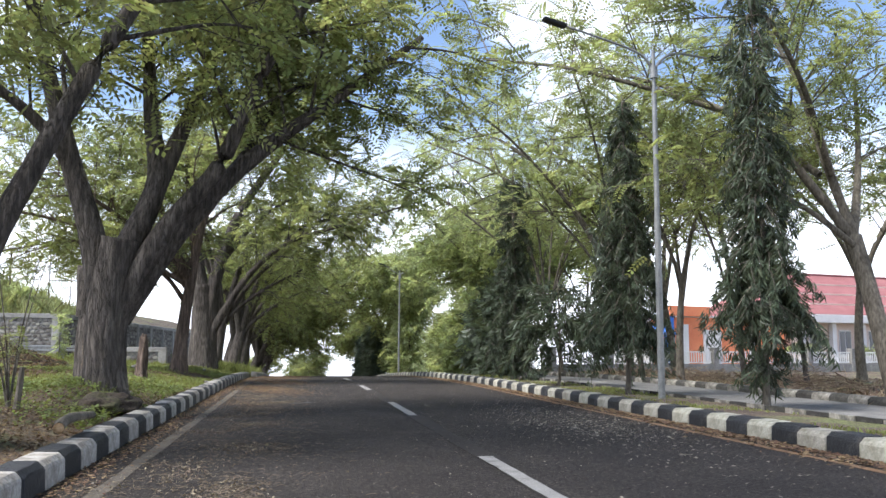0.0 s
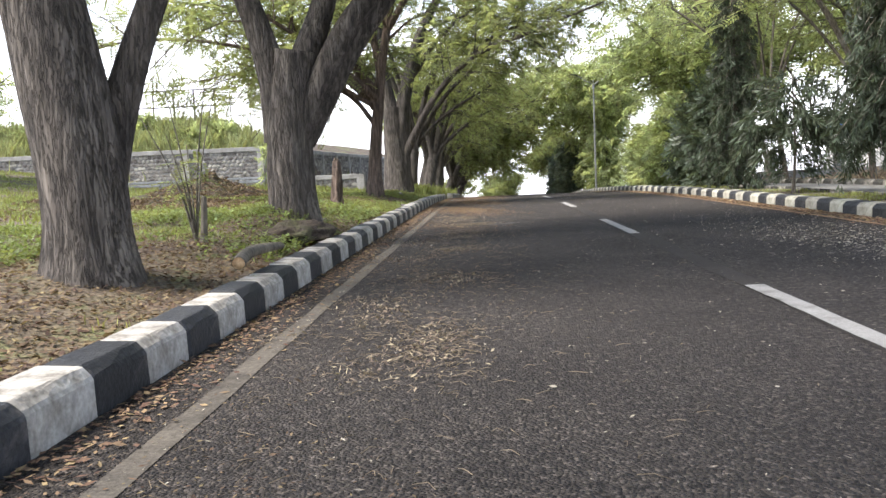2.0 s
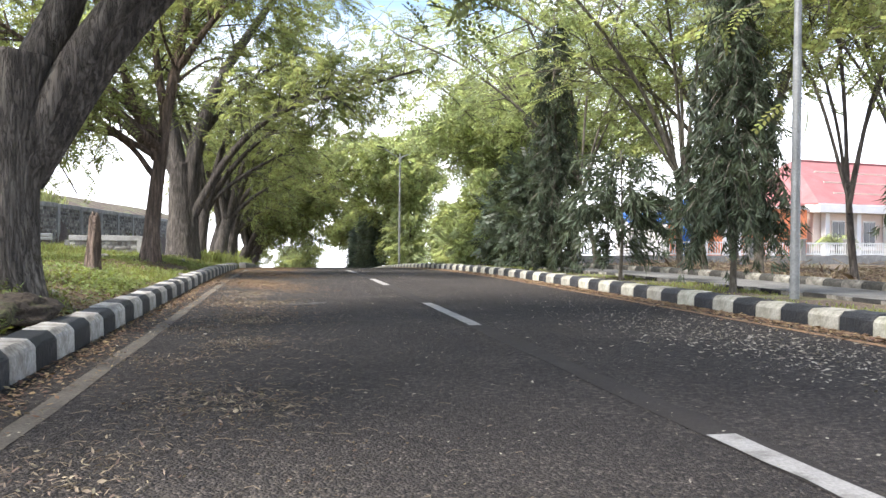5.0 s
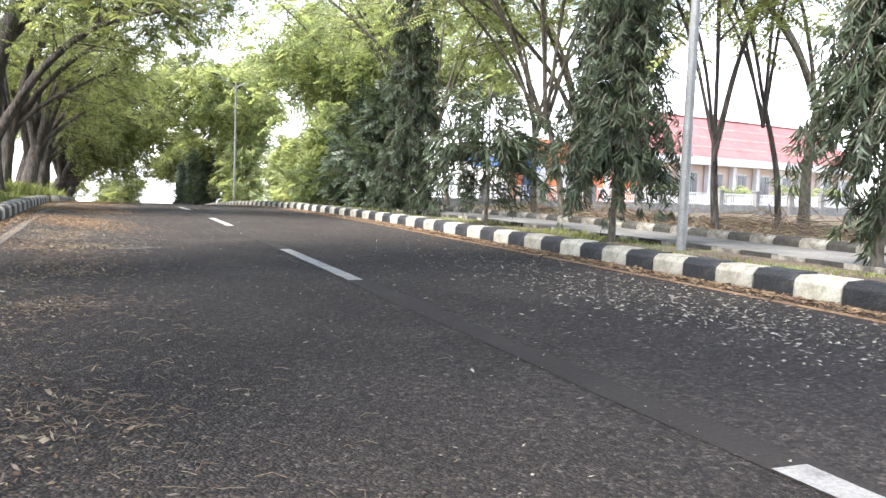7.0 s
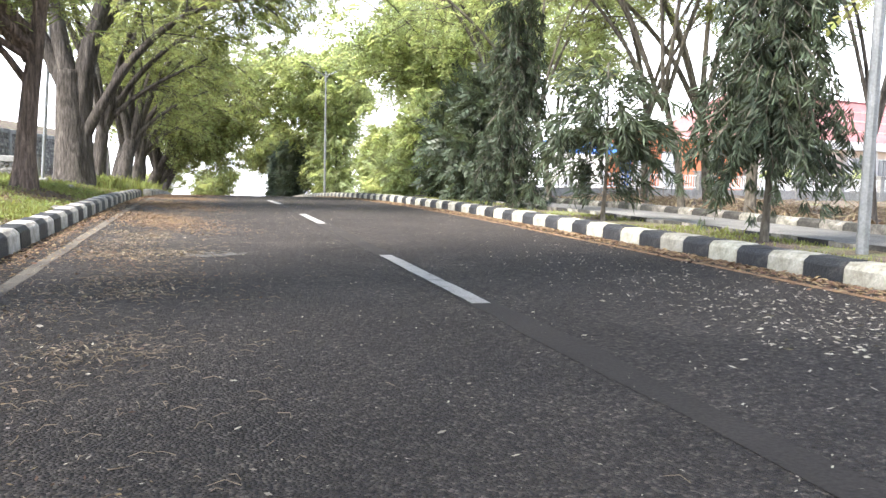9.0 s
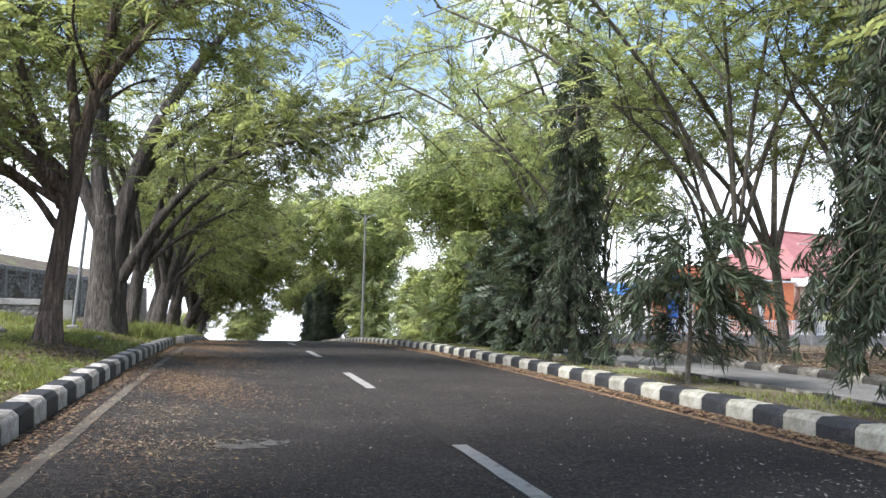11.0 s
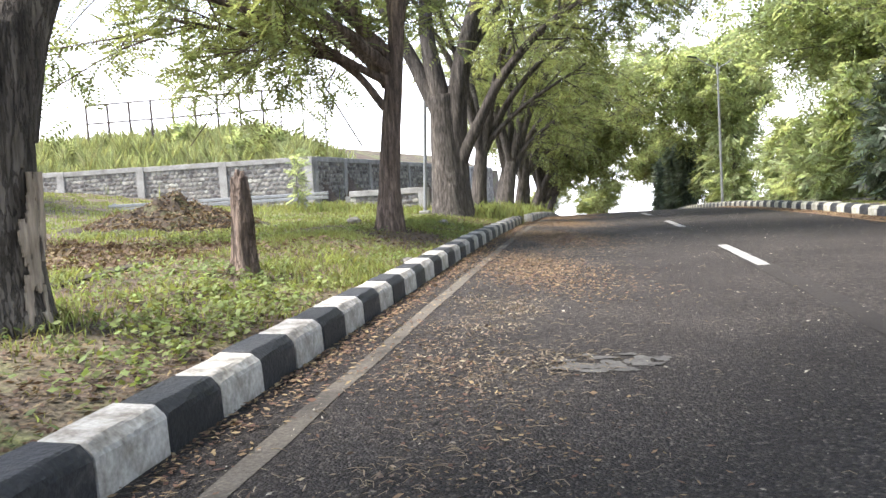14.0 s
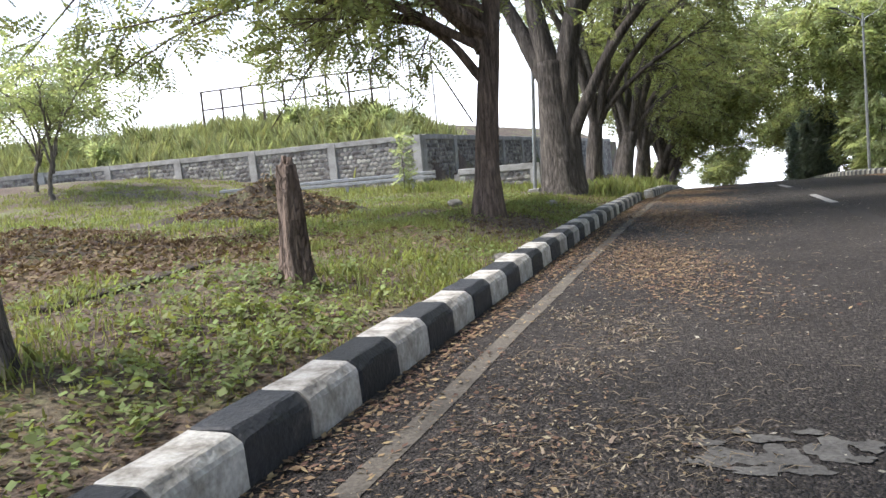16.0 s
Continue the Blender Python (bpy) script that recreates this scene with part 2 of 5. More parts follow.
M["litter_pale"] = shader("litter_pale", [(0.3, (0.13, 0.10, 0.075)), (0.55, (0.21, 0.165, 0.12)), (0.8, (0.31, 0.255, 0.19))], 9, 0.85, 60, 0.0, vary=0.5, fine_mix=0.2, leafy=0.1, coords="World")
M["litter_orange"] = shader("litter_orange", [(0.3, (0.11, 0.07, 0.045)), (0.55, (0.20, 0.13, 0.08)), (0.8, (0.30, 0.21, 0.125))], 7, 0.85, 60, 0.0, vary=0.5, fine_mix=0.2, leafy=0.1, coords="World")
M["grass_pale"] = shader("grass_pale", [(0.3, (0.19, 0.21, 0.10)), (0.55, (0.27, 0.29, 0.14)), (0.8, (0.36, 0.35, 0.2))], 0.6, 0.7, 8, 0.0, vary=0.4, fine_mix=0.2, leafy=0.4, coords="World")
M["chip"] = shader("chip", [(0.3, (0.17, 0.145, 0.11)), (0.7, (0.42, 0.385, 0.32))], 9, 0.85, 60, 0.0, vary=0.35, fine_mix=0.2, leafy=0.1, coords="World")
M["straw"] = shader("straw", [(0.3, (0.10, 0.078, 0.052)), (0.7, (0.24, 0.19, 0.13))], 9, 0.85, 60, 0.0, fine_mix=0.2, coords="World")
M["side_concrete"] = shader("side_concrete", [(0.3, (0.10, 0.097, 0.09)), (0.55, (0.16, 0.155, 0.143)), (0.8, (0.22, 0.21, 0.195))], 1.6, 0.9, 35, 0.3, fine_mix=0.25, coords="World")
M["steel"] = shader("steel", [(0.3, (0.2, 0.205, 0.2)), (0.7, (0.3, 0.305, 0.3))], 5, 0.5, 40, 0.1, metal=0.6, fine_mix=0.12)
M["dark_metal"] = shader("dark_metal", [(0.3, (0.02, 0.02, 0.022)), (0.7, (0.05, 0.05, 0.05))], 5, 0.5, 40, 0.1, metal=0.4)
M["rust"] = shader("rust", [(0.3, (0.05, 0.04, 0.035)), (0.7, (0.13, 0.10, 0.085))], 5, 0.8, 40, 0.2, metal=0.3)
M["plaster"] = shader("plaster", [(0.3, (0.55, 0.44, 0.37)), (0.7, (0.66, 0.54, 0.46))], 0.8, 0.9, 20, 0.1, fine_mix=0.06, coords="World")
M["plaster_white"] = shader("plaster_white", [(0.3, (0.62, 0.60, 0.57)), (0.7, (0.74, 0.72, 0.70))], 0.8, 0.9, 20, 0.1, fine_mix=0.06, coords="World")
M["roof_red"] = shader("roof_red", [(0.3, (0.23, 0.09, 0.085)), (0.7, (0.31, 0.135, 0.128))], 0.8, 0.7, 20, 0.2, fine_mix=0.15, coords="World")
M["orange"] = shader("orange", [(0.3, (0.70, 0.21, 0.095)), (0.7, (0.78, 0.28, 0.13))], 0.8, 0.7, 20, 0.1, fine_mix=0.08, coords="World")
M["blue"] = shader("blue", [(0.3, (0.03, 0.12, 0.42)), (0.7, (0.06, 0.20, 0.55))], 0.8, 0.6, 20, 0.1, fine_mix=0.1, coords="World")
M["window"] = shader("window", [(0.3, (0.05, 0.055, 0.06)), (0.7, (0.09, 0.095, 0.10))], 1, 0.15, 20, 0.0, fine_mix=0.1, spec=0.6)
M["rail_white"] = shader("rail_white", [(0.3, (0.60, 0.59, 0.56)), (0.7, (0.74, 0.73, 0.70))], 3, 0.6, 30, 0.1, fine_mix=0.1)
M["dry"] = shader("dry", [(0.3, (0.17, 0.125, 0.085)), (0.6, (0.32, 0.24, 0.165)), (0.8, (0.44, 0.35, 0.24))], 3, 0.95, 30, 0.0, vary=0.4, leafy=0.1, coords="World")


# ---------------------------------------------------------------- mesh helpers
def mesh_of(name, verts, faces, mat, smooth=False):
    me = bpy.data.meshes.new(name)
    me.from_pydata([tuple(v) for v in verts], [], [tuple(f) for f in faces])
    me.materials.append(M[mat])
    if smooth:
        me.polygons.foreach_set("use_smooth", [True] * len(me.polygons))
    me.update()
    return me


def quads(name, verts, nper, mat):
    """One mesh of many separate polygons with nper corners each, from an array of corners."""
    me = bpy.data.meshes.new(name)
    count = len(verts) // nper
    me.vertices.add(len(verts))
    me.vertices.foreach_set("co", np.asarray(verts, dtype=np.float32).ravel())
    me.loops.add(len(verts))
    me.loops.foreach_set("vertex_index", np.arange(len(verts), dtype=np.int32))
    me.polygons.add(count)
    me.polygons.foreach_set("loop_start", np.arange(0, len(verts), nper, dtype=np.int32))
    me.materials.append(M[mat])
    me.update(calc_edges=True)
    me.validate()
    return me


def thing(name, label, category, at=(0, 0, 0), rz=0.0, group="", kind=""):
    ob = new(name)
    ob.matrix_basis = pose(*at, 0, 0, rz)
    return tagged(ob, label, category, group, kind)


def part_mesh(name, me, parent, label="", at=None):
    ob = new(name, me)
    ob.parent = parent
    if at is not None:
        ob.matrix_basis = at
    if label:
        tagged(ob, label)
    return ob


def part(name, bm, mat, parent, label="", smooth=False):
    me = bpy.data.meshes.new(name)
    bm.to_mesh(me)
    bm.free()
    me.materials.append(M[mat])
    if smooth:
        me.polygons.foreach_set("use_smooth", [True] * len(me.polygons))
    return part_mesh(name, me, parent, label)


def box(bm, c, s, bevel=0.0):
    made = bmesh.ops.create_cube(bm, size=1, matrix=Matrix.Translation(c) @ Matrix.Diagonal((*s, 1)))
    if bevel:
        edges = list({e for v in made["verts"] for e in v.link_edges})
        bmesh.ops.bevel(bm, geom=edges, offset=bevel, segments=2, affect="EDGES", profile=0.6)
    return bm


def rod(bm, a, b, r0, r1=None, seg=8):
    a, b = Vector(a), Vector(b)
    d = b - a
    m = Matrix.Translation((a + b) / 2) @ d.to_track_quat("Z", "Y").to_matrix().to_4x4()
    bmesh.ops.create_cone(bm, cap_ends=True, segments=seg, radius1=r0, radius2=r0 if r1 is None else r1, depth=d.length, matrix=m)
    return bm


def solid(name, bm, mat, label, category, kind="", smooth=False, group=""):
    me = bpy.data.meshes.new(name)
    bm.to_mesh(me)
    bm.free()
    me.materials.append(M[mat])
    if smooth:
        me.polygons.foreach_set("use_smooth", [True] * len(me.polygons))
    return tagged(new(name, me), label, category, group, kind)


# ---------------------------------------------------------------- the lie of the land
def fall(y):
    """The road runs level, then tips over a crest and drops away."""
    u = np.clip(np.asarray(y, dtype=float) - 16.0, 0, None)
    v = np.clip(u - 80.0, 0, None)
    c = np.minimum(u, 80.0)
    return -0.0008 * c * c - np.minimum(0.128 * v, 75.0)


def road_z(x, y):
    x = np.asarray(x, dtype=float)
    return fall(y) + 0.012 * np.clip(1 + x / 1.5, 0, 1) - 0.004 * np.clip(x, 0, None) - 0.005 * np.clip(-x, 0, None)


def smooth01(t):
    t = np.clip(t, 0, 1)
    return t * t * (3 - 2 * t)


def ground_z(x, y):
    x, y = np.asarray(x, dtype=float), np.asarray(y, dtype=float)
    f = fall(y)
    wob = 0.035 * np.sin(1.7 * x + 0.6 * y) * np.sin(0.9 * y - 0.5 * x + 1) + 0.02 * np.sin(4.1 * x + 1.3) * np.sin(3.3 * y)
    left = 0.13 + 0.20 * smooth01((-x - 3.7) / 1.5) + wob * smooth01((-x - 3.6) / 0.6)
    left = left + 0.2 * np.exp(-(((x + 4.5) / 0.6) ** 2 + ((y - 9) / 1.3) ** 2)) * smooth01((-x - 3.7) / 0.4)
    left = left + f * (1 - 0.72 * smooth01((-x - 5.5) / 8) * (1 - smooth01((y - 85) / 60)))
    left = left + 1.6 * smooth01((-x - 16) / 18) * smooth01((y - 22) / 24)
    left = left + 0.2 * smooth01((-x - 14) / 12) * smooth01((y - 22) / 14) + 0.25 * smooth01((-x - 8) / 10)
    inside = np.minimum(y - 48.7, -15.2 - x + 0.06 * np.clip(y - 48.7, 0, 60))
    terrace = np.where(y > 110, fall(y), 0) + 2.35 + 2.0 * smooth01((inside - 0.2) / 6.5) + 0.15 * wob
    left = np.where(inside > 0.1, terrace, left)
    right = 0.115 + wob * 0.6 * smooth01((x - 3.6) / 0.5)
    right = np.where((x > 5.2) & (x < 7.75), 0.05, right)
    right = np.where(x >= 7.75, 0.11 - 0.1 * smooth01((x - 12) / 6) + wob * 1.5, right) + f * (1 - 0.6 * smooth01((x - 8) / 8) * (1 - smooth01((y - 85) / 60)))
    edge = fall(y) - 0.22
    z = np.where(x < -3.55, left, np.where(x > 3.55, right, edge))
    return z


def gz(x, y):
    return float(ground_z(x, y))


def axis(stops):
    out = []
    for a, b, step in stops:
        out.extend(np.arange(a, b - 1e-6, step))
    return np.array(out + [stops[-1][1]])


gx = axis([(-700, -100, 100), (-100, -40, 6), (-40, -16, 1.2), (-16, -15.5, 0.5), (-15.5, -15.0, 0.25), (-15.0, -4, 0.35), (-4, -3.4, 0.15), (-3.4, 3.4, 1.7), (3.4, 4, 0.15), (4, 5.1, 0.3), (5.1, 5.3, 0.1), (5.3, 7.7, 0.8), (7.7, 7.9, 0.1), (7.9, 14, 0.5), (14, 40, 2), (40, 100, 10), (100, 700, 100)])
gy = axis([(-300, -60, 40), (-60, -8, 4), (-8, 34, 0.4), (34, 48.4, 0.9), (48.4, 49.2, 0.2), (49.2, 60, 0.9), (60, 120, 4), (120, 300, 20), (300, 1500, 200)])
GX, GY = np.meshgrid(gx, gy)
GZ = ground_z(GX, GY)
nx, ny = len(gx), len(gy)
idx = np.arange(nx * ny).reshape(ny, nx)
gf = np.stack([idx[:-1, :-1], idx[:-1, 1:], idx[1:, 1:], idx[1:, :-1]], -1).reshape(-1, 4)
ground = new("ground", mesh_of("ground", np.stack([GX, GY, GZ], -1).reshape(-1, 3), gf, "ground", True))
tagged(ground, "grassy verge with bare brown soil and leaf litter", "ground", kind="structure")


def strip(name, xs, ys, zf, mat, lift=0.0):
    vs, fs = [], []
    for y in ys:
        for x in xs:
            vs.append((x, y, float(zf(x, y)) + lift))
    w = len(xs)
    for j in range(len(ys) - 1):
        for i in range(w - 1):
            fs.append((j * w + i, j * w + i + 1, (j + 1) * w + i + 1, (j + 1) * w + i))
    return mesh_of(name, vs, fs, mat, True)


road_ys = list(np.arange(-60, 16, 4)) + list(np.arange(16, 97, 1.5))
road = tagged(new("road", strip("road", [-3.56, -2, -1, 0, 1, 2, 3.56], road_ys, road_z, "asphalt")), "dark grey worn asphalt road tipping over a crest", "road", kind="structure")
side_ys = list(np.arange(-30, 90, 2.0))
tagged(new("side_road", strip("side_road", [5.3, 6.0, 6.8, 7.66], side_ys, lambda x, y: ground_z(6.0, y) + 0.0, "side_concrete", 0.05)), "narrow pale concrete side road behind the verge", "road", kind="structure")


def flat_on_road(name, outline, mat, lift, label, category):
    vs = [(x, y, float(road_z(x, y)) + lift) for x, y in outline]
    me = mesh_of(name, vs, [tuple(range(len(vs)))], mat)
    return tagged(new(name, me), label, category, kind="structure")


# smooth joint between the two lanes, under the dashes
joint_rnd = random.Random(77)
joint_v, joint_f = [], []
for i, y in enumerate(np.arange(-8, 60, 0.5)):
    for x in (-0.09 + joint_rnd.uniform(-0.02, 0.02), 0.11 + joint_rnd.uniform(-0.02, 0.02)):
        joint_v.append((x, y, float(road_z(x, y)) + 0.003))
    if i:
        joint_f.append((2 * i - 2, 2 * i - 1, 2 * i + 1, 2 * i))
M["joint"] = shader("joint", [(0.3, (0.0215, 0.018, 0.0155)), (0.7, (0.03, 0.0255, 0.022))], 1.5, 0.95, 60, 0.5, fine_mix=0.4, dist=0.01, coords="World")
tagged(new("lane_joint", mesh_of("lane_joint", joint_v, joint_f, "joint")), "smooth worn asphalt joint along the middle of the road", "road", kind="structure")

# centre dashes: three metres of paint, a little ragged
for k, (y0, y1) in enumerate([(-6.1, -3.1), (1.14, 4.25), (8.95, 11.9), (16.35, 18.9), (23.35, 26.3), (30.9, 33.9), (38.3, 41.3), (45.7, 48.7), (53.1, 56.1)]):
    rnd = random.Random(100 + k)
    ys = np.linspace(y0, y1, 15)
    le = [(-0.065 + rnd.uniform(-0.008, 0.008), y) for y in ys]
    ri = [(0.065 + rnd.uniform(-0.008, 0.008), y) for y in ys[::-1]]
    vs = [(x, y, float(road_z(x, y)) + 0.007) for x, y in le + ri]
    n = len(ys)
    fs = [(i, 2 * n - 1 - i, 2 * n - 2 - i, i + 1) for i in range(n - 1)]
    tagged(new("lane_dash", mesh_of("lane_dash", vs, fs, "line_white")), "worn white painted dash on the asphalt", "road marking", "centre line dashes", "structure")


def edge_line(name, x, w, mat, label):
    ys = np.arange(-8, 100, 0.7)
    rnd = random.Random(int(x * 10))
    vs, fs = [], []
    for i, y in enumerate(ys):
        for s in (-1, 1):
            xx = x + s * w / 2 + rnd.uniform(-0.012, 0.012)
            vs.append((xx, y, float(road_z(xx, y)) + 0.004))
        if i:
            fs.append((2 * i - 2, 2 * i - 1, 2 * i + 1, 2 * i))
    tagged(new(name, mesh_of(name, vs, fs, mat)), label, "road marking", kind="structure")


edge_line("edge_line", -3.035, 0.115, "line_edge", "faded tan edge line beside the kerb")
edge_line("edge_line", 3.04, 0.10, "line_yellow", "faded yellow edge line half under leaf litter")

# thin tar seam across the road, and a repaired patch of grey cement
seam = [(-1.0, 24.3), (-0.3, 24.22), (0.5, 24.3), (1.6, 24.5), (1.6, 24.54), (0.5, 24.35), (-0.3, 24.28), (-1.0, 24.35)]
M["tar"] = shader("tar", [(0.3, (0.012, 0.012, 0.012)), (0.7, (0.025, 0.024, 0.023))], 5, 0.8, 60, 0.3, coords="World")
flat_on_road("tar_seam", seam, "tar", 0.004, "thin black tar seam across the asphalt", "road repair")


# ---------------------------------------------------------------- kerbs, block by block
def kerb_mesh(name, mat, seed, h=0.195, w=0.27, low=0.2, half=0.25):
    rnd = random.Random(seed)
    prof = [(0.0, -low), (-0.012, h - 0.06), (-0.022, h - 0.04), (-0.055, h - 0.006), (-0.07, h), (-w, h + 0.006), (-w, -low)]
    vs, fs = [], []
    L = (-half, 0.012 - half, -0.1, 0.08, half - 0.012, half)
    for j, y in enumerate(L):
        inset = 0.006 if j in (0, 5) else 0.0
        for i, (x, z) in enumerate(prof):
            jit = 0.004 if 0 < i < 6 else 0.0
            xi = x - inset if i < 5 else x
            zi = z - inset if 2 < i < 6 else z
            vs.append((xi + rnd.uniform(-jit, jit), y, zi + rnd.uniform(-jit, jit)))
    n = len(prof)
    for j in range(len(L) - 1):
        for i in range(n - 1):
            fs.append((j * n + i, j * n + i + 1, (j + 1) * n + i + 1, (j + 1) * n + i))
    fs.append(tuple(range(n))[::-1])
    fs.append(tuple((len(L) - 1) * n + i for i in range(n)))
    return mesh_of(name, vs, fs, mat)


def kerb(name, label, x, y0, y1, first, pitch_y, zf, side, mats=("kerb_white", "kerb_black"), h=0.195, w=0.27, bend=None, drop=0.0):
    """A run of half-metre blocks, white first at `first`. side: +1 faces +x."""
    run = thing(name, label, "kerb", kind="structure")
    meshes = [[kerb_mesh("kerb_block", m, 7 * k + 31 * q, h, w, half=pitch_y / 2 - 0.003) for k in range(3)] for q, m in enumerate(mats)]
    rnd = random.Random(int(abs(x) * 100 + y0))
    k = math.ceil((y0 - first) / pitch_y)
    while first + pitch_y * (k + 1) <= y1:
        yc = first + pitch_y * (k + 0.5)
        xc = x + (bend(yc) if bend else 0.0)
        z = float(zf(xc, yc))
        pitch = math.degrees(math.atan2(float(zf(xc, yc + 0.3)) - float(zf(xc, yc - 0.3)), 0.6))
        turn = math.degrees(math.atan2((bend(yc + 0.3) - bend(yc - 0.3)), 0.6)) if bend else 0.0
        m = pose(xc + rnd.uniform(-0.006, 0.006), yc, z + rnd.uniform(-0.006, 0.006) - drop, pitch, rnd.uniform(-0.8, 0.8), rnd.uniform(-0.6, 0.6) - turn)
        if side < 0:
            m = m @ pose(0, 0, 0, 0, 0, 180)
        part_mesh("kerb_block", meshes[k % 2][rnd.randrange(3)], run, at=m)
        k += 1
    return run


lz = lambda x, y: road_z(-3.4, y)
rz_ = lambda x, y: road_z(3.4, y)


# ---------------------------------------------------------------- trees
def unit(v):
    return v / (np.linalg.norm(v) + 1e-9)


def frame_of(d):
    d = unit(np.asarray(d, dtype=float))
    a = np.array([0, 0, 1.0]) if abs(d[2]) < 0.9 else np.array([1.0, 0, 0])
    u = unit(np.cross(a, d))
    return d, u, np.cross(d, u)


def spline(pts, n):
    """A smooth line through the given points."""
    p = np.array(pts, dtype=float)
    if len(p) == 2:
        t = np.linspace(0, 1, n)[:, None]
        return p[0] * (1 - t) + p[1] * t
    out = []
    q = np.vstack([2 * p[0] - p[1], p, 2 * p[-1] - p[-2]])
    for i in range(len(p) - 1):
        a, b, c, d = q[i:i + 4]
        ts = np.linspace(0, 1, n, endpoint=(i == len(p) - 2))[:, None]
        out.append(0.5 * (2 * b + (c - a) * ts + (2 * a - 5 * b + 4 * c - d) * ts ** 2 + (3 * b - a - 3 * c + d) * ts ** 3))
    return np.vstack(out)


class Wood:
    """Collects tubes into one mesh."""

    def __init__(self):
        self.v, self.f, self.n = [], [], 0

    def tube(self, line, r0, r1, seg=8, rough=0.0, rng=None, flare=0.0, power=1.0):
        line = np.asarray(line, dtype=float)
        k = len(line)
        ang = np.linspace(0, 2 * np.pi, seg, endpoint=False)
        for i in range(k):
            d = line[min(i + 1, k - 1)] - line[max(i - 1, 0)]
            _, u, w = frame_of(d)
            t = i / (k - 1)
            r = r0 + (r1 - r0) * t ** power
            r = r * (1 + flare * max(0.0, 1 - 5 * t) ** 2)
            rr = np.full(seg, r)
            if rough and rng is not None:
                ridge = np.array([noise.noise(Vector((2.2 * math.cos(q), 2.2 * math.sin(q), 0.55 * line[i][2] + line[i][0]))) + 0.7 * noise.noise(Vector((5 * math.cos(q), 5 * math.sin(q), 1.2 * line[i][2] + 9))) for q in ang])
                rr = r * (1 + rough * (0.4 * np.sin(3 * ang + 5 * t) + 1.5 * ridge))
            self.v.append(line[i] + np.outer(np.cos(ang) * rr, u) + np.outer(np.sin(ang) * rr, w))
            if i:
                a, b = self.n + (i - 1) * seg, self.n + i * seg
                for s in range(seg):
                    s2 = (s + 1) % seg
                    self.f.append((a + s, a + s2, b + s2, b + s))
        self.f.append(tuple(self.n + (k - 1) * seg + s for s in range(seg)))
        self.n += k * seg

    def mesh(self, name, mat):
        return mesh_of(name, np.vstack(self.v), self.f, mat, True)


def spray_template(pairs=6, length=0.42, leaf=0.13, width=0.04, droop=0.25):
    """Corners of the leaflets of one feathered leaf along +x, four each."""
    out = []
    for i in range(pairs):
        x = length * (0.18 + 0.82 * i / (pairs - 1))
        zz = -droop * length * (x / length) ** 2
        for s in (-1, 1):
            ln = leaf * (1.0 - 0.35 * abs(i / (pairs - 1) - 0.4))
            d = np.array([0.45, s * 0.85, -0.18])
            d = d / np.linalg.norm(d)
            b = np.array([x, 0, zz])
            side = np.array([0.9, -s * 0.45, 0.1]) * width
            out += [b, b + d * ln * 0.5 + side, b + d * ln, b + d * ln * 0.5 - side]
    return np.array(out)


SPRAY = spray_template(7, 0.38, 0.105, 0.022, 0.3)
SPRAY_FAR = spray_template(4, 0.5, 0.2, 0.052, 0.3)


def place_sprays(template, pos, dirs, scale, rng, tilt=0.5):
    """All the sprays' corners: template turned to each direction, with a random roll about it."""
    pos, dirs = np.asarray(pos), np.asarray(dirs)
    n = len(pos)
    d = dirs / (np.linalg.norm(dirs, axis=1, keepdims=True) + 1e-9)
    up = np.tile(np.array([0, 0, 1.0]), (n, 1)) + rng.normal(0, tilt, (n, 3))
    u = np.cross(up, d)
    u /= np.linalg.norm(u, axis=1, keepdims=True) + 1e-9
    w = np.cross(d, u)
    s = (np.asarray(scale) * np.ones(n))[:, None, None]
    t = template[None]
    out = pos[:, None] + s * (t[..., 0:1] * d[:, None] + t[..., 1:2] * u[:, None] + t[..., 2:3] * w[:, None])
    return out.reshape(-1, 3)


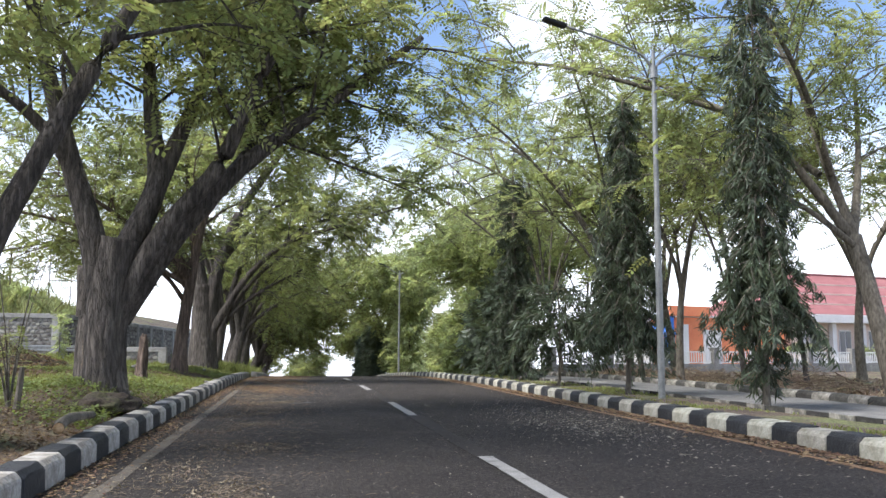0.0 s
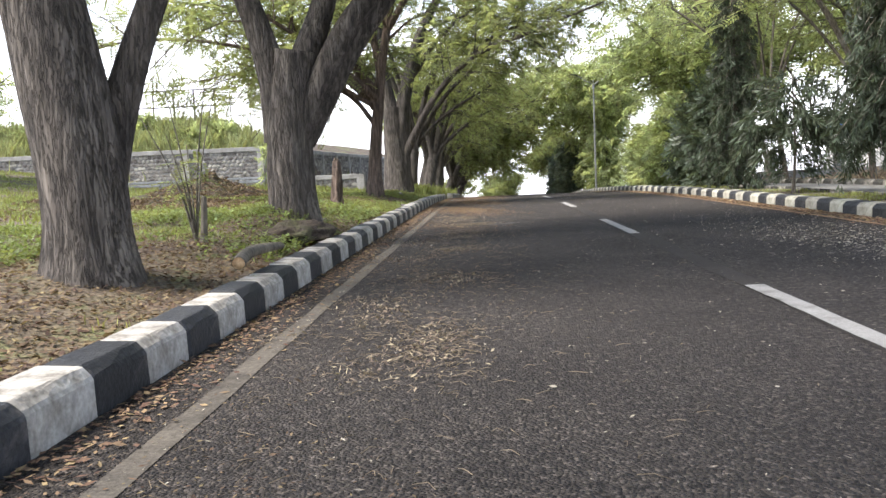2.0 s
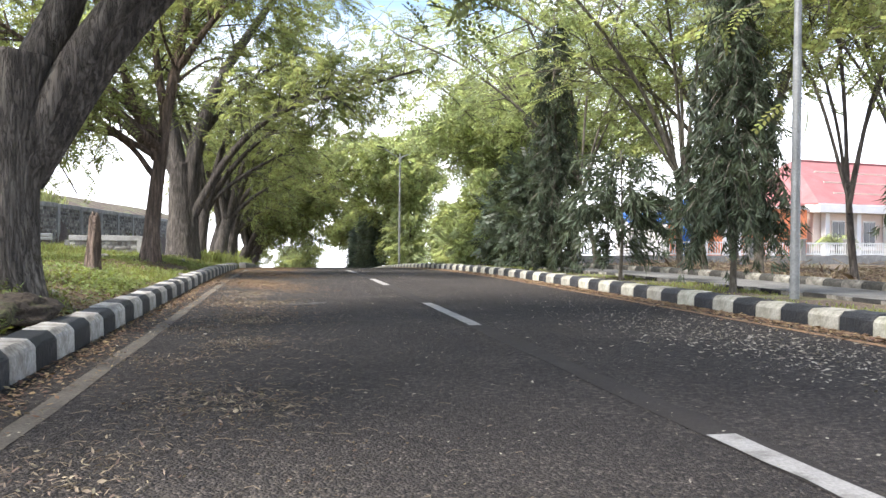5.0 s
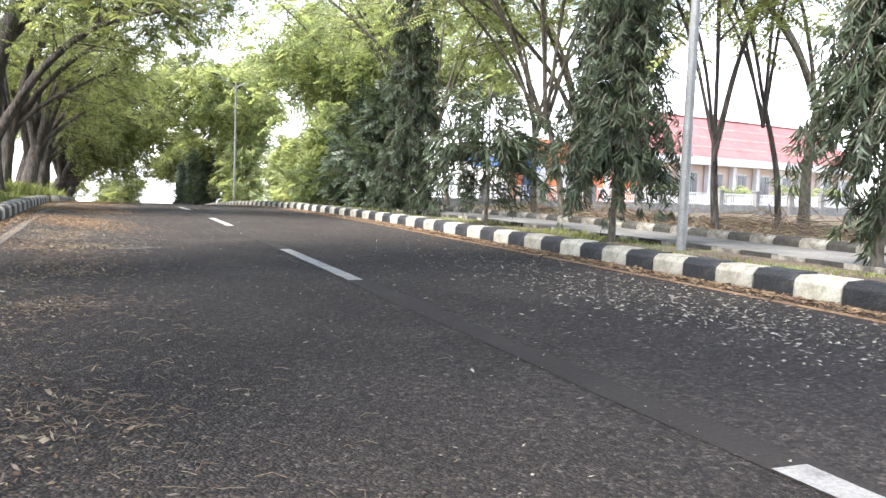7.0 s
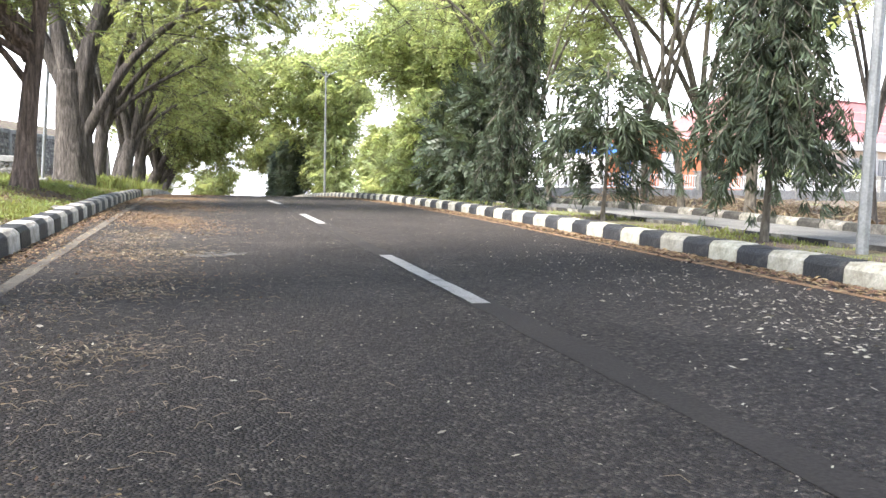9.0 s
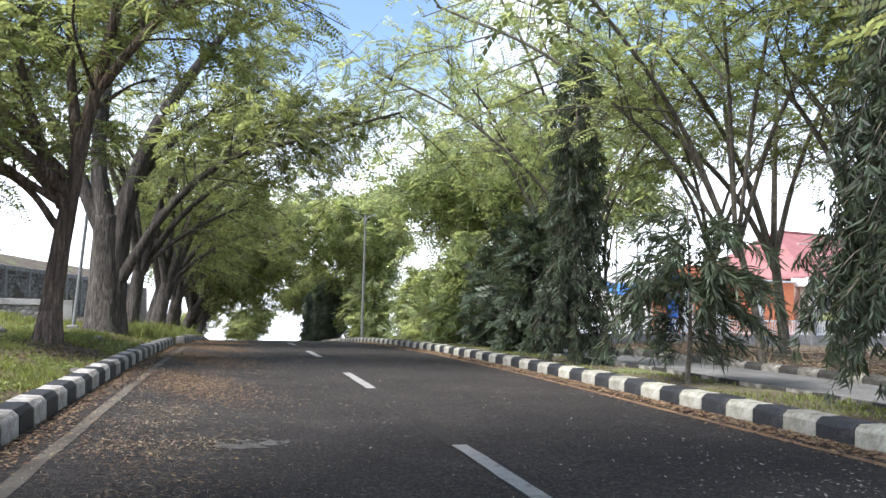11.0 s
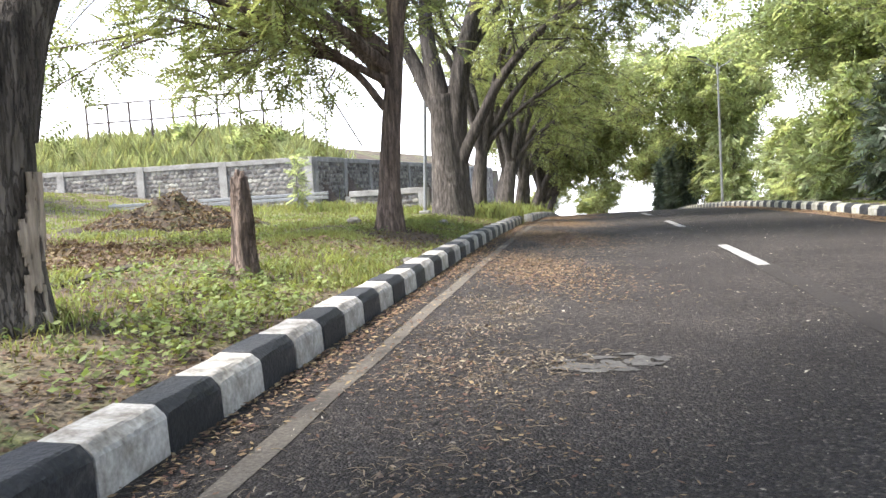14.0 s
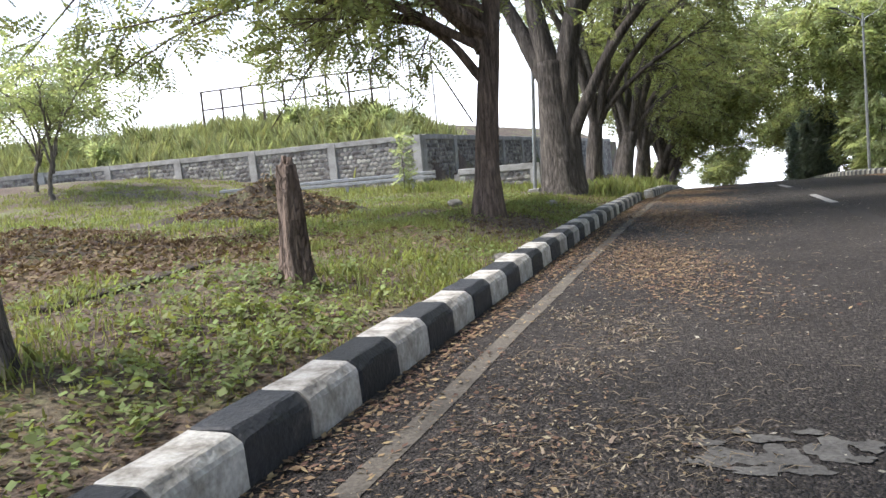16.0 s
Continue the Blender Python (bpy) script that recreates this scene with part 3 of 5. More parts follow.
def branch_out(wood, line, r_end, rng, pos, dirs, n_sec=7, sec_len=2.4, n_ter=5, ter_len=0.9, per=9, start=0.35, lift=0.25, seg=4, reach=None):
    """Secondary and tertiary twigs along a limb, with feathered leaves on them."""
    k = len(line)
    for j in range(n_sec):
        f = start + (1 - start) * (j + rng.uniform(0, 1)) / n_sec
        i = min(int(f * (k - 1)), k - 2)
        base = line[i] + (line[i + 1] - line[i]) * rng.uniform()
        d, u, w = frame_of(line[i + 1] - line[i])
        a = rng.uniform(0, 2 * np.pi)
        out = unit(0.55 * d + (np.cos(a) * u + np.sin(a) * w) * 0.9 + np.array([0, 0, lift]))
        ln = sec_len * rng.uniform(0.55, 1.25)
        mid = base + out * ln * 0.5 + rng.normal(0, 0.12, 3) * ln * 0.4
        end = base + out * ln + np.array([0, 0, -0.12 * ln]) + rng.normal(0, 0.15, 3)
        sec = spline([base, mid, end], 4)
        wood.tube(sec, max(0.022, r_end * 0.55), 0.009, seg)
        for q in range(n_ter):
            g = rng.uniform(0.3, 1.0)
            b = sec[min(int(g * (len(sec) - 1)), len(sec) - 2)]
            dd = unit(out * 0.7 + rng.normal(0, 0.75, 3) + np.array([0, 0, 0.05]))
            tl = ter_len * rng.uniform(0.6, 1.3)
            e = b + dd * tl + np.array([0, 0, -0.1 * tl])
            wood.tube(np.array([b, (b + e) / 2 + rng.normal(0, 0.04, 3), e]), 0.010, 0.004, 3)
            ts = rng.uniform(0.15, 1.08, per)[:, None]
            pos.append(b + (e - b) * ts + rng.normal(0, 0.10, (per, 3)))
            v = dd * 0.7 + rng.normal(0, 0.75, (per, 3))
            v[:, 2] = v[:, 2] * 0.45 - 0.12
            dirs.append(v)


def rain_tree(name_label, limbs, seed, bark="bark", leaf="leaf", far=False, group="", n_sec=9, per=13, sec_len=2.5, n_ter=6, lift=0.25, scale=1.08, rough=0.07, category="tree", start=0.35, shift=0.0):
    """A broad tree. limbs: (points, first radius, last radius, bears leaves, flare)."""
    rng = np.random.default_rng(seed)
    base = limbs[0][0][0]
    root = thing("tree", name_label, category, (base[0] + shift, base[1], base[2]), group=group)
    off = np.array(base)
    wood, pos, dirs = Wood(), [], []
    for pts, r0, r1, leafy, flare in limbs:
        p = np.array(pts, dtype=float) - off
        line = spline(p, (16 if r0 > 0.2 else 8) if not far else 4)
        if far:
            line[1:-1] += rng.normal(0, 0.03, (len(line) - 2, 3))
        wood.tube(line, r0, r1, (24 if r0 > 0.2 else 12) if not far else 8, rough, rng, flare)
        if leafy:
            branch_out(wood, line, r1, rng, pos, dirs, int(n_sec * leafy), sec_len, n_ter, 0.95, per, start=start, lift=lift)
    part_mesh("trunk", wood.mesh("trunk", bark), root)
    if pos:
        pos, dirs = np.vstack(pos), np.vstack(dirs)
        tpl = SPRAY_FAR if far else SPRAY
        corners = place_sprays(tpl, pos, dirs, rng.uniform(0.75, 1.25, len(pos)) * scale, rng)
        part_mesh("crown", quads("crown", corners, 4, leaf), root)
    return root


def grow_limbs(x, y, rng, height=9.0, trunk=2.4, r=0.28, lean=0.0, reach=4.5, count=5, z=None):
    """Limbs of a broad tree drawn at random: a leaning trunk that splits into rising arms."""
    z0 = gz(x, y) - 0.1 if z is None else z
    top = np.array([x + lean * 0.35, y + rng.uniform(-0.3, 0.3), z0 + trunk])
    limbs = [([(x, y, z0), (x + lean * 0.12, y, z0 + trunk * 0.5), tuple(top)], r * 1.15, r * 0.8, 0, 0.5)]
    for i in range(count):
        a = 2 * np.pi * (i + rng.uniform(-0.3, 0.3)) / count
        dx, dy = np.cos(a) * reach * rng.uniform(0.6, 1.1) + lean, np.sin(a) * reach * rng.uniform(0.6, 1.0)
        h = (height - trunk) * rng.uniform(0.65, 1.05)
        st = top - np.array([0, 0, rng.uniform(0, 0.5)])
        limbs.append(([tuple(st), tuple(st + np.array([dx * 0.25, dy * 0.25, h * 0.42])), tuple(st + np.array([dx * 0.62, dy * 0.62, h * 0.78])), tuple(st + np.array([dx, dy, h]))], r * rng.uniform(0.5, 0.7), 0.03, 1, 0))
    return limbs


ROW = "rain trees along the road"
g1 = gz(-4.56, 4.04)
rain_tree("huge dark-barked rain tree forking low beside the kerb", [
    ([(-4.56, 4.04, g1 - 0.15), (-4.58, 4.04, 0.90), (-4.69, 4.04, 1.77), (-4.95, 4.08, 3.09), (-5.21, 4.12, 4.31)], 0.295, 0.27, 0, 0.35),
    ([(-4.47, 4.08, 0.77), (-4.35, 4.21, 1.47), (-3.99, 4.39, 2.52), (-3.03, 4.83, 4.66), (-1.62, 5.52, 6.76)], 0.15, 0.05, 1.3, 0),
    ([(-5.12, 4.12, 4.05), (-6.00, 4.30, 5.62), (-7.05, 4.48, 7.29)], 0.22, 0.05, 1, 0),
    ([(-5.17, 4.12, 4.14), (-4.78, 4.83, 5.89), (-3.90, 5.70, 7.64)], 0.22, 0.05, 1, 0),
    ([(-5.12, 4.08, 3.96), (-4.25, 3.16, 5.71), (-2.85, 2.38, 7.11)], 0.18, 0.05, 1, 0),
], 11, group=ROW, start=0.6, lift=0.35, n_sec=11, shift=-0.06, per=10)

t2 = gz(-4.2, 9.0)
rain_tree("big dark rain tree with five spreading limbs beside the kerb", [
    ([(-4.21, 9.01, t2 - 0.15), (-4.26, 9.01, 1.16), (-4.21, 9.01, 1.86), (-4.12, 9.01, 2.49)], 0.29, 0.27, 0, 0.24),
    ([(-4.31, 9.01, 1.71), (-4.51, 9.01, 2.57), (-4.90, 8.93, 3.82), (-5.37, 8.85, 5.54), (-5.68, 8.69, 6.95)], 0.22, 0.05, 1, 0),
    ([(-4.78, 8.97, 3.51), (-5.29, 8.69, 4.13), (-6.31, 8.38, 4.91)], 0.13, 0.04, 0.8, 0),
    ([(-4.08, 9.08, 2.25), (-3.69, 9.16, 3.35), (-3.84, 9.40, 4.37), (-4.00, 9.63, 5.70), (-4.20, 9.79, 6.95)], 0.19, 0.05, 1, 0),
    ([(-3.69, 9.16, 3.27), (-3.38, 9.32, 4.21), (-3.02, 9.63, 5.38), (-2.79, 10.10, 6.79)], 0.15, 0.05, 1, 0),
    ([(-4.17, 9.02, 1.39), (-3.49, 8.93, 2.65), (-2.79, 8.85, 3.58), (-2.20, 8.77, 4.99), (-1.46, 8.61, 6.24)], 0.19, 0.05, 1, 0),
    ([(-4.13, 9.08, 1.39), (-3.34, 9.08, 2.65), (-2.32, 9.24, 3.82), (-1.15, 9.40, 4.80), (0.26, 9.63, 6.01)], 0.20, 0.05, 1.2, 0),
    ([(-3.18, 9.16, 2.88), (-2.40, 9.79, 4.13), (-1.77, 10.26, 5.54)], 0.10, 0.03, 0.8, 0),
], 12, group=ROW, start=0.52, n_sec=9, shift=-0.08, per=11)

t3 = gz(-4.9, 21.2)
rain_tree("slimmer rain tree with reddish flaking bark and low side boughs", [
    ([(-4.93, 21.20, t3 - 0.15), (-4.87, 21.20, 1.28), (-4.73, 21.20, 2.51), (-4.56, 21.20, 3.79), (-4.21, 21.20, 5.63), (-3.87, 21.30, 7.80)], 0.2, 0.08, 0.8, 0.55),
    ([(-4.87, 21.20, 2.32), (-5.29, 21.11, 2.89), (-5.86, 21.01, 3.27), (-6.90, 20.82, 3.60), (-8.41, 20.64, 4.02)], 0.07, 0.03, 0.9, 0),
    ([(-4.77, 21.20, 2.70), (-5.39, 21.39, 4.12), (-5.76, 21.58, 5.35), (-6.52, 21.96, 6.86)], 0.14, 0.04, 1, 0),
    ([(-4.58, 21.20, 3.55), (-4.91, 21.77, 5.35), (-5.10, 22.15, 7.24)], 0.12, 0.04, 1, 0),
    ([(-4.35, 21.20, 4.78), (-3.31, 20.82, 6.10), (-1.80, 20.45, 7.43)], 0.10, 0.03, 1.5, 0),
    ([(-4.68, 21.20, 2.89), (-6.14, 19.88, 4.21), (-7.84, 18.75, 5.35)], 0.10, 0.03, 1, 0),
    ([(-4.73, 21.20, 3.17), (-6.33, 21.58, 4.69), (-8.41, 21.96, 5.63), (-10.49, 22.15, 6.01)], 0.10, 0.03, 1.3, 0),
    ([(-4.82, 21.30, 2.80), (-6.33, 23.09, 4.02), (-8.22, 24.98, 4.78)], 0.09, 0.03, 1, 0),
    ([(-4.75, 21.2, 2.7), (-7.0, 20.2, 4.0), (-9.5, 19.4, 4.5), (-12.0, 18.8, 4.3)], 0.07, 0.02, 0.6, 0),
    ([(-4.8, 21.2, 3.0), (-5.8, 21.8, 3.8), (-7.2, 22.6, 4.3), (-8.8, 23.4, 4.6)], 0.06, 0.02, 0.7, 0),
], 13, "bark_red", group=ROW, start=0.35, n_sec=12, per=9)

t4 = gz(-5.1, 29.0)
rain_tree("twin-trunked rain tree with a long low bough over the road", [
    ([(-5.1, 29.0, t4 - 0.2), (-5.15, 29.0, 1.6), (-5.2, 29.0, 3.3)], 0.55, 0.30, 0, 0.3),
    ([(-4.95, 29.0, t4 - 0.2), (-4.9, 29.0, 1.6), (-4.72, 29.0, 3.6), (-4.0, 29.0, 5.9), (-2.75, 29.0, 8.0), (-1.8, 29.2, 9.4)], 0.36, 0.07, 0.9, 0.35),
    ([(-5.2, 29.0, 3.1), (-5.5, 29.1, 5.0), (-5.4, 29.4, 7.0), (-5.2, 29.6, 9.0)], 0.26, 0.06, 1, 0),
    ([(-5.3, 29.0, 2.9), (-6.1, 29.2, 4.6), (-7.2, 29.4, 6.6), (-8.0, 29.6, 8.0)], 0.22, 0.05, 1, 0),
    ([(-4.75, 28.9, 1.6), (-4.3, 28.7, 2.4), (-3.5, 28.5, 3.65), (-2.15, 28.3, 4.85), (0.0, 28.0, 5.6), (2.4, 27.7, 6.4)], 0.17, 0.03, 2.2, 0),
    ([(-2.6, 28.4, 4.5), (-1.6, 29.4, 5.6), (-0.2, 30.4, 6.3)], 0.07, 0.02, 1.6, 0),
    ([(-4.6, 29.0, 4.1), (-3.2, 29.8, 6.0), (-1.0, 30.6, 7.6)], 0.12, 0.03, 1.7, 0),
], 14, group=ROW, start=0.45, n_sec=12, per=8)

# i = -1: unseen tree behind the camera, added to shade the near road
for i in range(-1, 9):
    y = 34.5 + 5.2 * i + (0.9 if i % 3 == 1 else 0) if i >= 0 else 2.0 + 6.2 * i
    rng = np.random.default_rng(200 + i)
    x = -5.3 + rng.uniform(-0.4, 0.5)
    far = i > 3 or i < 0
    limbs = grow_limbs(x, y, rng, 8.2, rng.uniform(1.6, 2.4), rng.uniform(0.24, 0.34), rng.uniform(0.5, 1.3) + (0.9 if i > 4 else 0), 3.9 if i < 5 else 4.8, 6)
    limbs.append(([limbs[0][0][2], tuple(np.array(limbs[0][0][2]) + (1.4, -0.4, 1.2)), tuple(np.array(limbs[0][0][2]) + (3.4, -0.9, 2.3))], 0.11, 0.03, 1, 0))
    if i > 3:
        st = np.array(limbs[0][0][2])
        limbs.append(([tuple(st), tuple(st + (2.2, 0, 2.4)), tuple(st + (5.0, -0.5, 3.8)), tuple(st + (8.6, -1, 4.3))], 0.14, 0.03, 1.8, 0))
        limbs.append(([tuple(st), tuple(st + (2.0, 1.2, 3.0)), tuple(st + (4.4, 2.0, 5.0)), tuple(st + (7.4, 2.4, 6.2))], 0.14, 0.03, 1.8, 0))
    rain_tree("dark rain tree in the row, leaning over the road", limbs, 300 + i, far=far, group=ROW, n_sec=7, per=8, lift=0.1)

# trees past the crest
for i, (x, y, h) in enumerate(((0.6, 150, 12.2), (-9.0, 165, 13.5), (5.9, 96, 9.4), (8.8, 104, 10.5))):
    rng = np.random.default_rng(380 + i)
    rain_tree("dark tree standing beyond the crest of the road", grow_limbs(x, y, rng, h, h * 0.36, 0.22, 0.0, 0.3 * h, 7, z=float(fall(y)) - 0.4), 390 + i, far=True, group="trees beyond the crest", n_sec=6, per=9, scale=1.8)

RIGHT = "light trees beyond the side road"
for i, (x, y, h, tr, r, lean, reach, bark) in enumerate([
        (8.7, 14.9, 6.4, 1.7, 0.085, -0.9, 2.4, "bark"), (10.4, 15.1, 7.0, 2.6, 0.07, -1.3, 2.2, "bark"),
        (8.35, 17.6, 6.0, 2.8, 0.12, 0.1, 2.0, "bark_light"), (10.2, 21.7, 7.5, 2.6, 0.14, -1.4, 3.2, "bark_light"), (9.4, 23.4, 7.0, 2.6, 0.11, -0.4, 2.8, "bark_light"),
        (12.5, 8.0, 8.5, 3.4, 0.22, -0.8, 3.4, "bark_light"), (14.0, 18.0, 6.5, 3.0, 0.15, -0.3, 2.4, "bark_light")]):
    rng = np.random.default_rng(400 + i)
    rain_tree("slender tree with sparse feathery foliage on dry ground", grow_limbs(x, y, rng, h, tr, r * 0.8, lean, reach, 5), 420 + i, bark, "leaf", group=RIGHT, n_sec=4, per=6, lift=0.25, category="tree")
zf0 = gz(9.5, 11.2)
rain_tree("grey-barked leaning tree spreading feathery boughs over the lamp", [
    ([(9.6, 11.0, zf0 - 0.15), (9.5, 11.3, 1.4), (9.4, 11.8, 3.3)], 0.19, 0.15, 0, 0.4),
    ([(9.4, 11.8, 3.2), (8.6, 12.0, 4.4), (7.7, 12.3, 5.6), (6.2, 12.8, 6.3), (4.0, 13.4, 7.0), (2.2, 14.0, 7.3)], 0.11, 0.025, 1.5, 0),
    ([(9.4, 11.8, 3.3), (9.1, 12.2, 5.0), (8.8, 12.6, 6.8), (8.2, 13.0, 8.4)], 0.11, 0.03, 1, 0),
    ([(9.45, 11.7, 3.0), (8.3, 11.6, 3.75), (7.3, 11.8, 4.3), (6.0, 12.2, 4.9)], 0.07, 0.02, 0.8, 0),
    ([(9.4, 11.8, 3.3), (10.2, 12.6, 5.2), (10.8, 13.4, 7.2)], 0.10, 0.03, 1, 0),
    ([(8.9, 12.1, 4.6), (8.0, 14.0, 6.4), (6.6, 16.0, 7.8), (5.0, 17.6, 8.6)], 0.08, 0.025, 1.3, 0),
    ([(9.1, 12.0, 4.6), (7.6, 10.8, 6.4), (5.8, 9.8, 7.8)], 0.08, 0.025, 1.2, 0),
], 419, "bark_light", "leaf", group=RIGHT, start=0.35, n_sec=8, per=8)
for i, (x, y, h, reach) in enumerate([(8.3, 19.8, 10.0, 4.6), (7.9, 26, 10.0, 4.4), (9.0, 31, 9.0, 3.4), (10.0, 38, 9.0, 3.2), (10.6, 45, 9.6, 3.4), (7.0, 53, 9.2, 4.0), (8.0, 62, 9.5, 4.2), (13, 36, 8.5, 3.6)]):
    rng = np.random.default_rng(450 + i)
    rain_tree("tall light-green feathery tree reaching over the road", grow_limbs(x, y, rng, h, 2.8, 0.075, -1.8, reach, 7, z=float(fall(y)) - 0.2), 470 + i, "bark_light", "leaf_light", far=i > 2, group=RIGHT, n_sec=8, per=6 if i < 3 else 9, lift=0.15)


# ---------------------------------------------------------------- drooping mast trees
def leaf_strip(length, width, bend):
    """A lance leaf along +x, bending down: two quads."""
    a, b, c = (0, 0, 0), (length * 0.45, 0, -bend * length * 0.18), (length, 0, -bend * length * 0.62)
    w = width
    return [a, (b[0], w, b[2]), c, (b[0], -w, b[2])]


def twig_template(count, length, leaf, width, hang):
    out = []
    for i in range(count):
        x = length * (i + 0.6) / count
        s = -1 if i % 2 else 1
        base = np.array([x, 0, -hang * 0.35 * x])
        ca, sa = math.cos(0.75 * s), math.sin(0.75 * s)
        for vx, vy, vz in leaf_strip(leaf, width, hang):
            out.append(base + np.array([vx * ca - vy * sa, vx * sa + vy * ca, vz]))
    return np.array(out)


MAST = twig_template(10, 0.28, 0.155, 0.0135, 1.2)
BROAD = twig_template(9, 0.42, 0.17, 0.034, 0.5)


def mast_tree(x, y, label, profile, trunk_r, seed, count=1500, z0=None, group="mast trees on the verge", template=None, leaf="leaf_dark", lean=(0, 0), scale=1.0, droop=0.75, bark="bark"):
    """profile: (height, radius) pairs from the crown's foot to its tip."""
    rng = np.random.default_rng(seed)
    z0 = gz(x, y) - 0.05 if z0 is None else z0
    root = thing("mast_tree", label, "tree", (x, y, z0), group=group)
    hs, rs = np.array(profile).T
    top = hs[-1]
    wood = Wood()
    trunk = spline([(0, 0, 0), (lean[0] * 0.3 + 0.02, lean[1] * 0.3, top * 0.35), (lean[0], lean[1], top * 0.97)], 7)
    wood.tube(trunk, trunk_r, trunk_r * 0.3, 9, 0.06, rng, 0.3)
    w = np.interp(np.linspace(hs[0], top, 60), hs, rs) + 0.05
    h = rng.choice(np.linspace(hs[0], top, 60), count, p=w / w.sum()) + rng.uniform(-0.06, 0.06, count)
    a = rng.uniform(0, 2 * np.pi, count)
    lump = 0.85 + 0.28 * np.sin(2 * a + 2.6 * h + seed) + 0.22 * np.sin(5 * a - 4.3 * h + 2 * seed) + 0.12 * np.sin(9 * h)
    rad = np.maximum(np.interp(h, hs, rs) - 0.27 * scale, 0.05) * lump * np.sqrt(rng.uniform(0.12, 1.0, count))
    cx = np.interp(h / top, np.linspace(0, 1, len(trunk)), trunk[:, 0])
    cy = np.interp(h / top, np.linspace(0, 1, len(trunk)), trunk[:, 1])
    pos = np.stack([cx + np.cos(a) * rad, cy + np.sin(a) * rad, h + 0.12], 1)
    d = np.stack([np.cos(a), np.sin(a), -droop + rng.normal(0, 0.5, count)], 1) + rng.normal(0, 0.5, (count, 3))
    for j in range(0, count, 14):
        hb = min(pos[j][2] + rad[j] * 0.5, top * 0.95)
        b = np.array([cx[j], cy[j], hb])
        wood.tube(np.array([b, (b + pos[j]) / 2 + (0, 0, 0.1), pos[j]]), 0.014, 0.005, 3)
    part_mesh("trunk", wood.mesh("trunk", bark), root)
    corners = place_sprays(MAST if template is None else template, pos, d, rng.uniform(0.5, 1.2, count) * scale, rng, 0.9)
    part_mesh("crown", quads("crown", corners, 4, leaf), root)
    return root


def shaggy_tree(x, y, label, profile, trunk_r, seed, boughs, sag=0.6, rise=0.35, step=0.075, leaf="leaf_dark", scale=1.0, template=None, hang=1.0, wood_r=0.012):
    """profile: (height where a bough leaves the stem, its length); boughs arch out and hang."""
    rng = np.random.default_rng(seed)
    root = thing("mast_tree", label, "tree", (x, y, gz(x, y) - 0.05), group="mast trees on the verge")
    hs, ls = np.array(profile).T
    wood = Wood()
    trunk = spline([(0, 0, 0), (0.03, -0.02, hs[-1] * 0.4), (0.0, 0.03, hs[-1] + 0.1)], 8)
    wood.tube(trunk, trunk_r, trunk_r * 0.25, 10, 0.08, rng, 0.35)
    grid = np.linspace(hs[0], hs[-1], 80)
    w = np.interp(grid, hs, ls) ** 0.8
    pos, dirs = [], []
    for k in range(boughs):
        h0 = rng.choice(grid, p=w / w.sum())
        ln = np.interp(h0, hs, ls) * rng.uniform(0.6, 1.15)
        az = 2.4 * k + rng.uniform(-0.4, 0.4)
        up, dn = rise * rng.uniform(0.3, 1.4), sag * rng.uniform(0.6, 1.3)
        bend = rng.uniform(-0.5, 0.5)
        n = max(4, int(ln / step))
        t = np.linspace(0.05, 1, n)
        ang = az + bend * t
        pts = np.stack([np.cos(ang) * ln * t, np.sin(ang) * ln * t, h0 + ln * (up * t - dn * t ** 2.2)], 1)
        wood.tube(pts[:: max(1, n // 5)], wood_r, wood_r * 0.35, 3)
        tang = np.gradient(pts, axis=0)
        tang /= np.linalg.norm(tang, axis=1)[:, None]
        use = t > 0.16
        d = tang[use] + np.stack([np.zeros(use.sum()), np.zeros(use.sum()), -hang * (0.3 + t[use])], 1)
        pos.append(pts[use] + rng.normal(0, 0.02, (use.sum(), 3)))
        dirs.append(d + rng.normal(0, 0.25, d.shape))
    pos, dirs = np.concatenate(pos), np.concatenate(dirs)
    part_mesh("trunk", wood.mesh("trunk", "bark_light"), root)
    corners = place_sprays(TUFT if template is None else template, pos, dirs, rng.uniform(0.7, 1.25, len(pos)) * scale, rng, 0.7)
    part_mesh("crown", quads("crown", corners, 4, leaf), root)
    return root


def tuft_template(count, seed):
    """Lance leaves hanging from the end of a twig, each its own way."""
    rng = np.random.default_rng(seed)
    out = []
    for k in range(count):
        turn = np.array(Matrix.Rotation(rng.uniform(-0.85, 0.85), 3, "Z") @ Matrix.Rotation(rng.uniform(-0.5, 0.6), 3, "Y") @ Matrix.Rotation(rng.uniform(-1.2, 1.2), 3, "X"))
        leaf = np.array(leaf_strip(rng.uniform(0.13, 0.21), 0.0135, rng.uniform(0.2, 0.8)))
        out.append(leaf @ turn.T + np.array([rng.uniform(0, 0.12), rng.uniform(-0.03, 0.03), rng.uniform(-0.03, 0.03)]))
    return np.concatenate(out)


TUFT = tuft_template(9, 5)
FROND = tuft_template(6, 6)
shaggy_tree(5.38, 8.55, "tall dark mast tree with hanging leaves and skirted crown", [(0.5, 0.22), (1.2, 0.4), (1.5, 0.75), (1.95, 0.92), (2.5, 0.78), (3.4, 0.56), (5.0, 0.45), (6.6, 0.42), (7.8, 0.25)], 0.05, 21, 370, sag=1.0, hang=1.3)
shaggy_tree(4.74, 12.4, "dark mast tree with bare lower stem on the verge", [(1.2, 0.8), (1.65, 0.98), (2.3, 0.85), (3.1, 0.62), (4.2, 0.46), (5.0, 0.4), (6.0, 0.25)], 0.045, 22, 330, sag=1.1, hang=1.4)
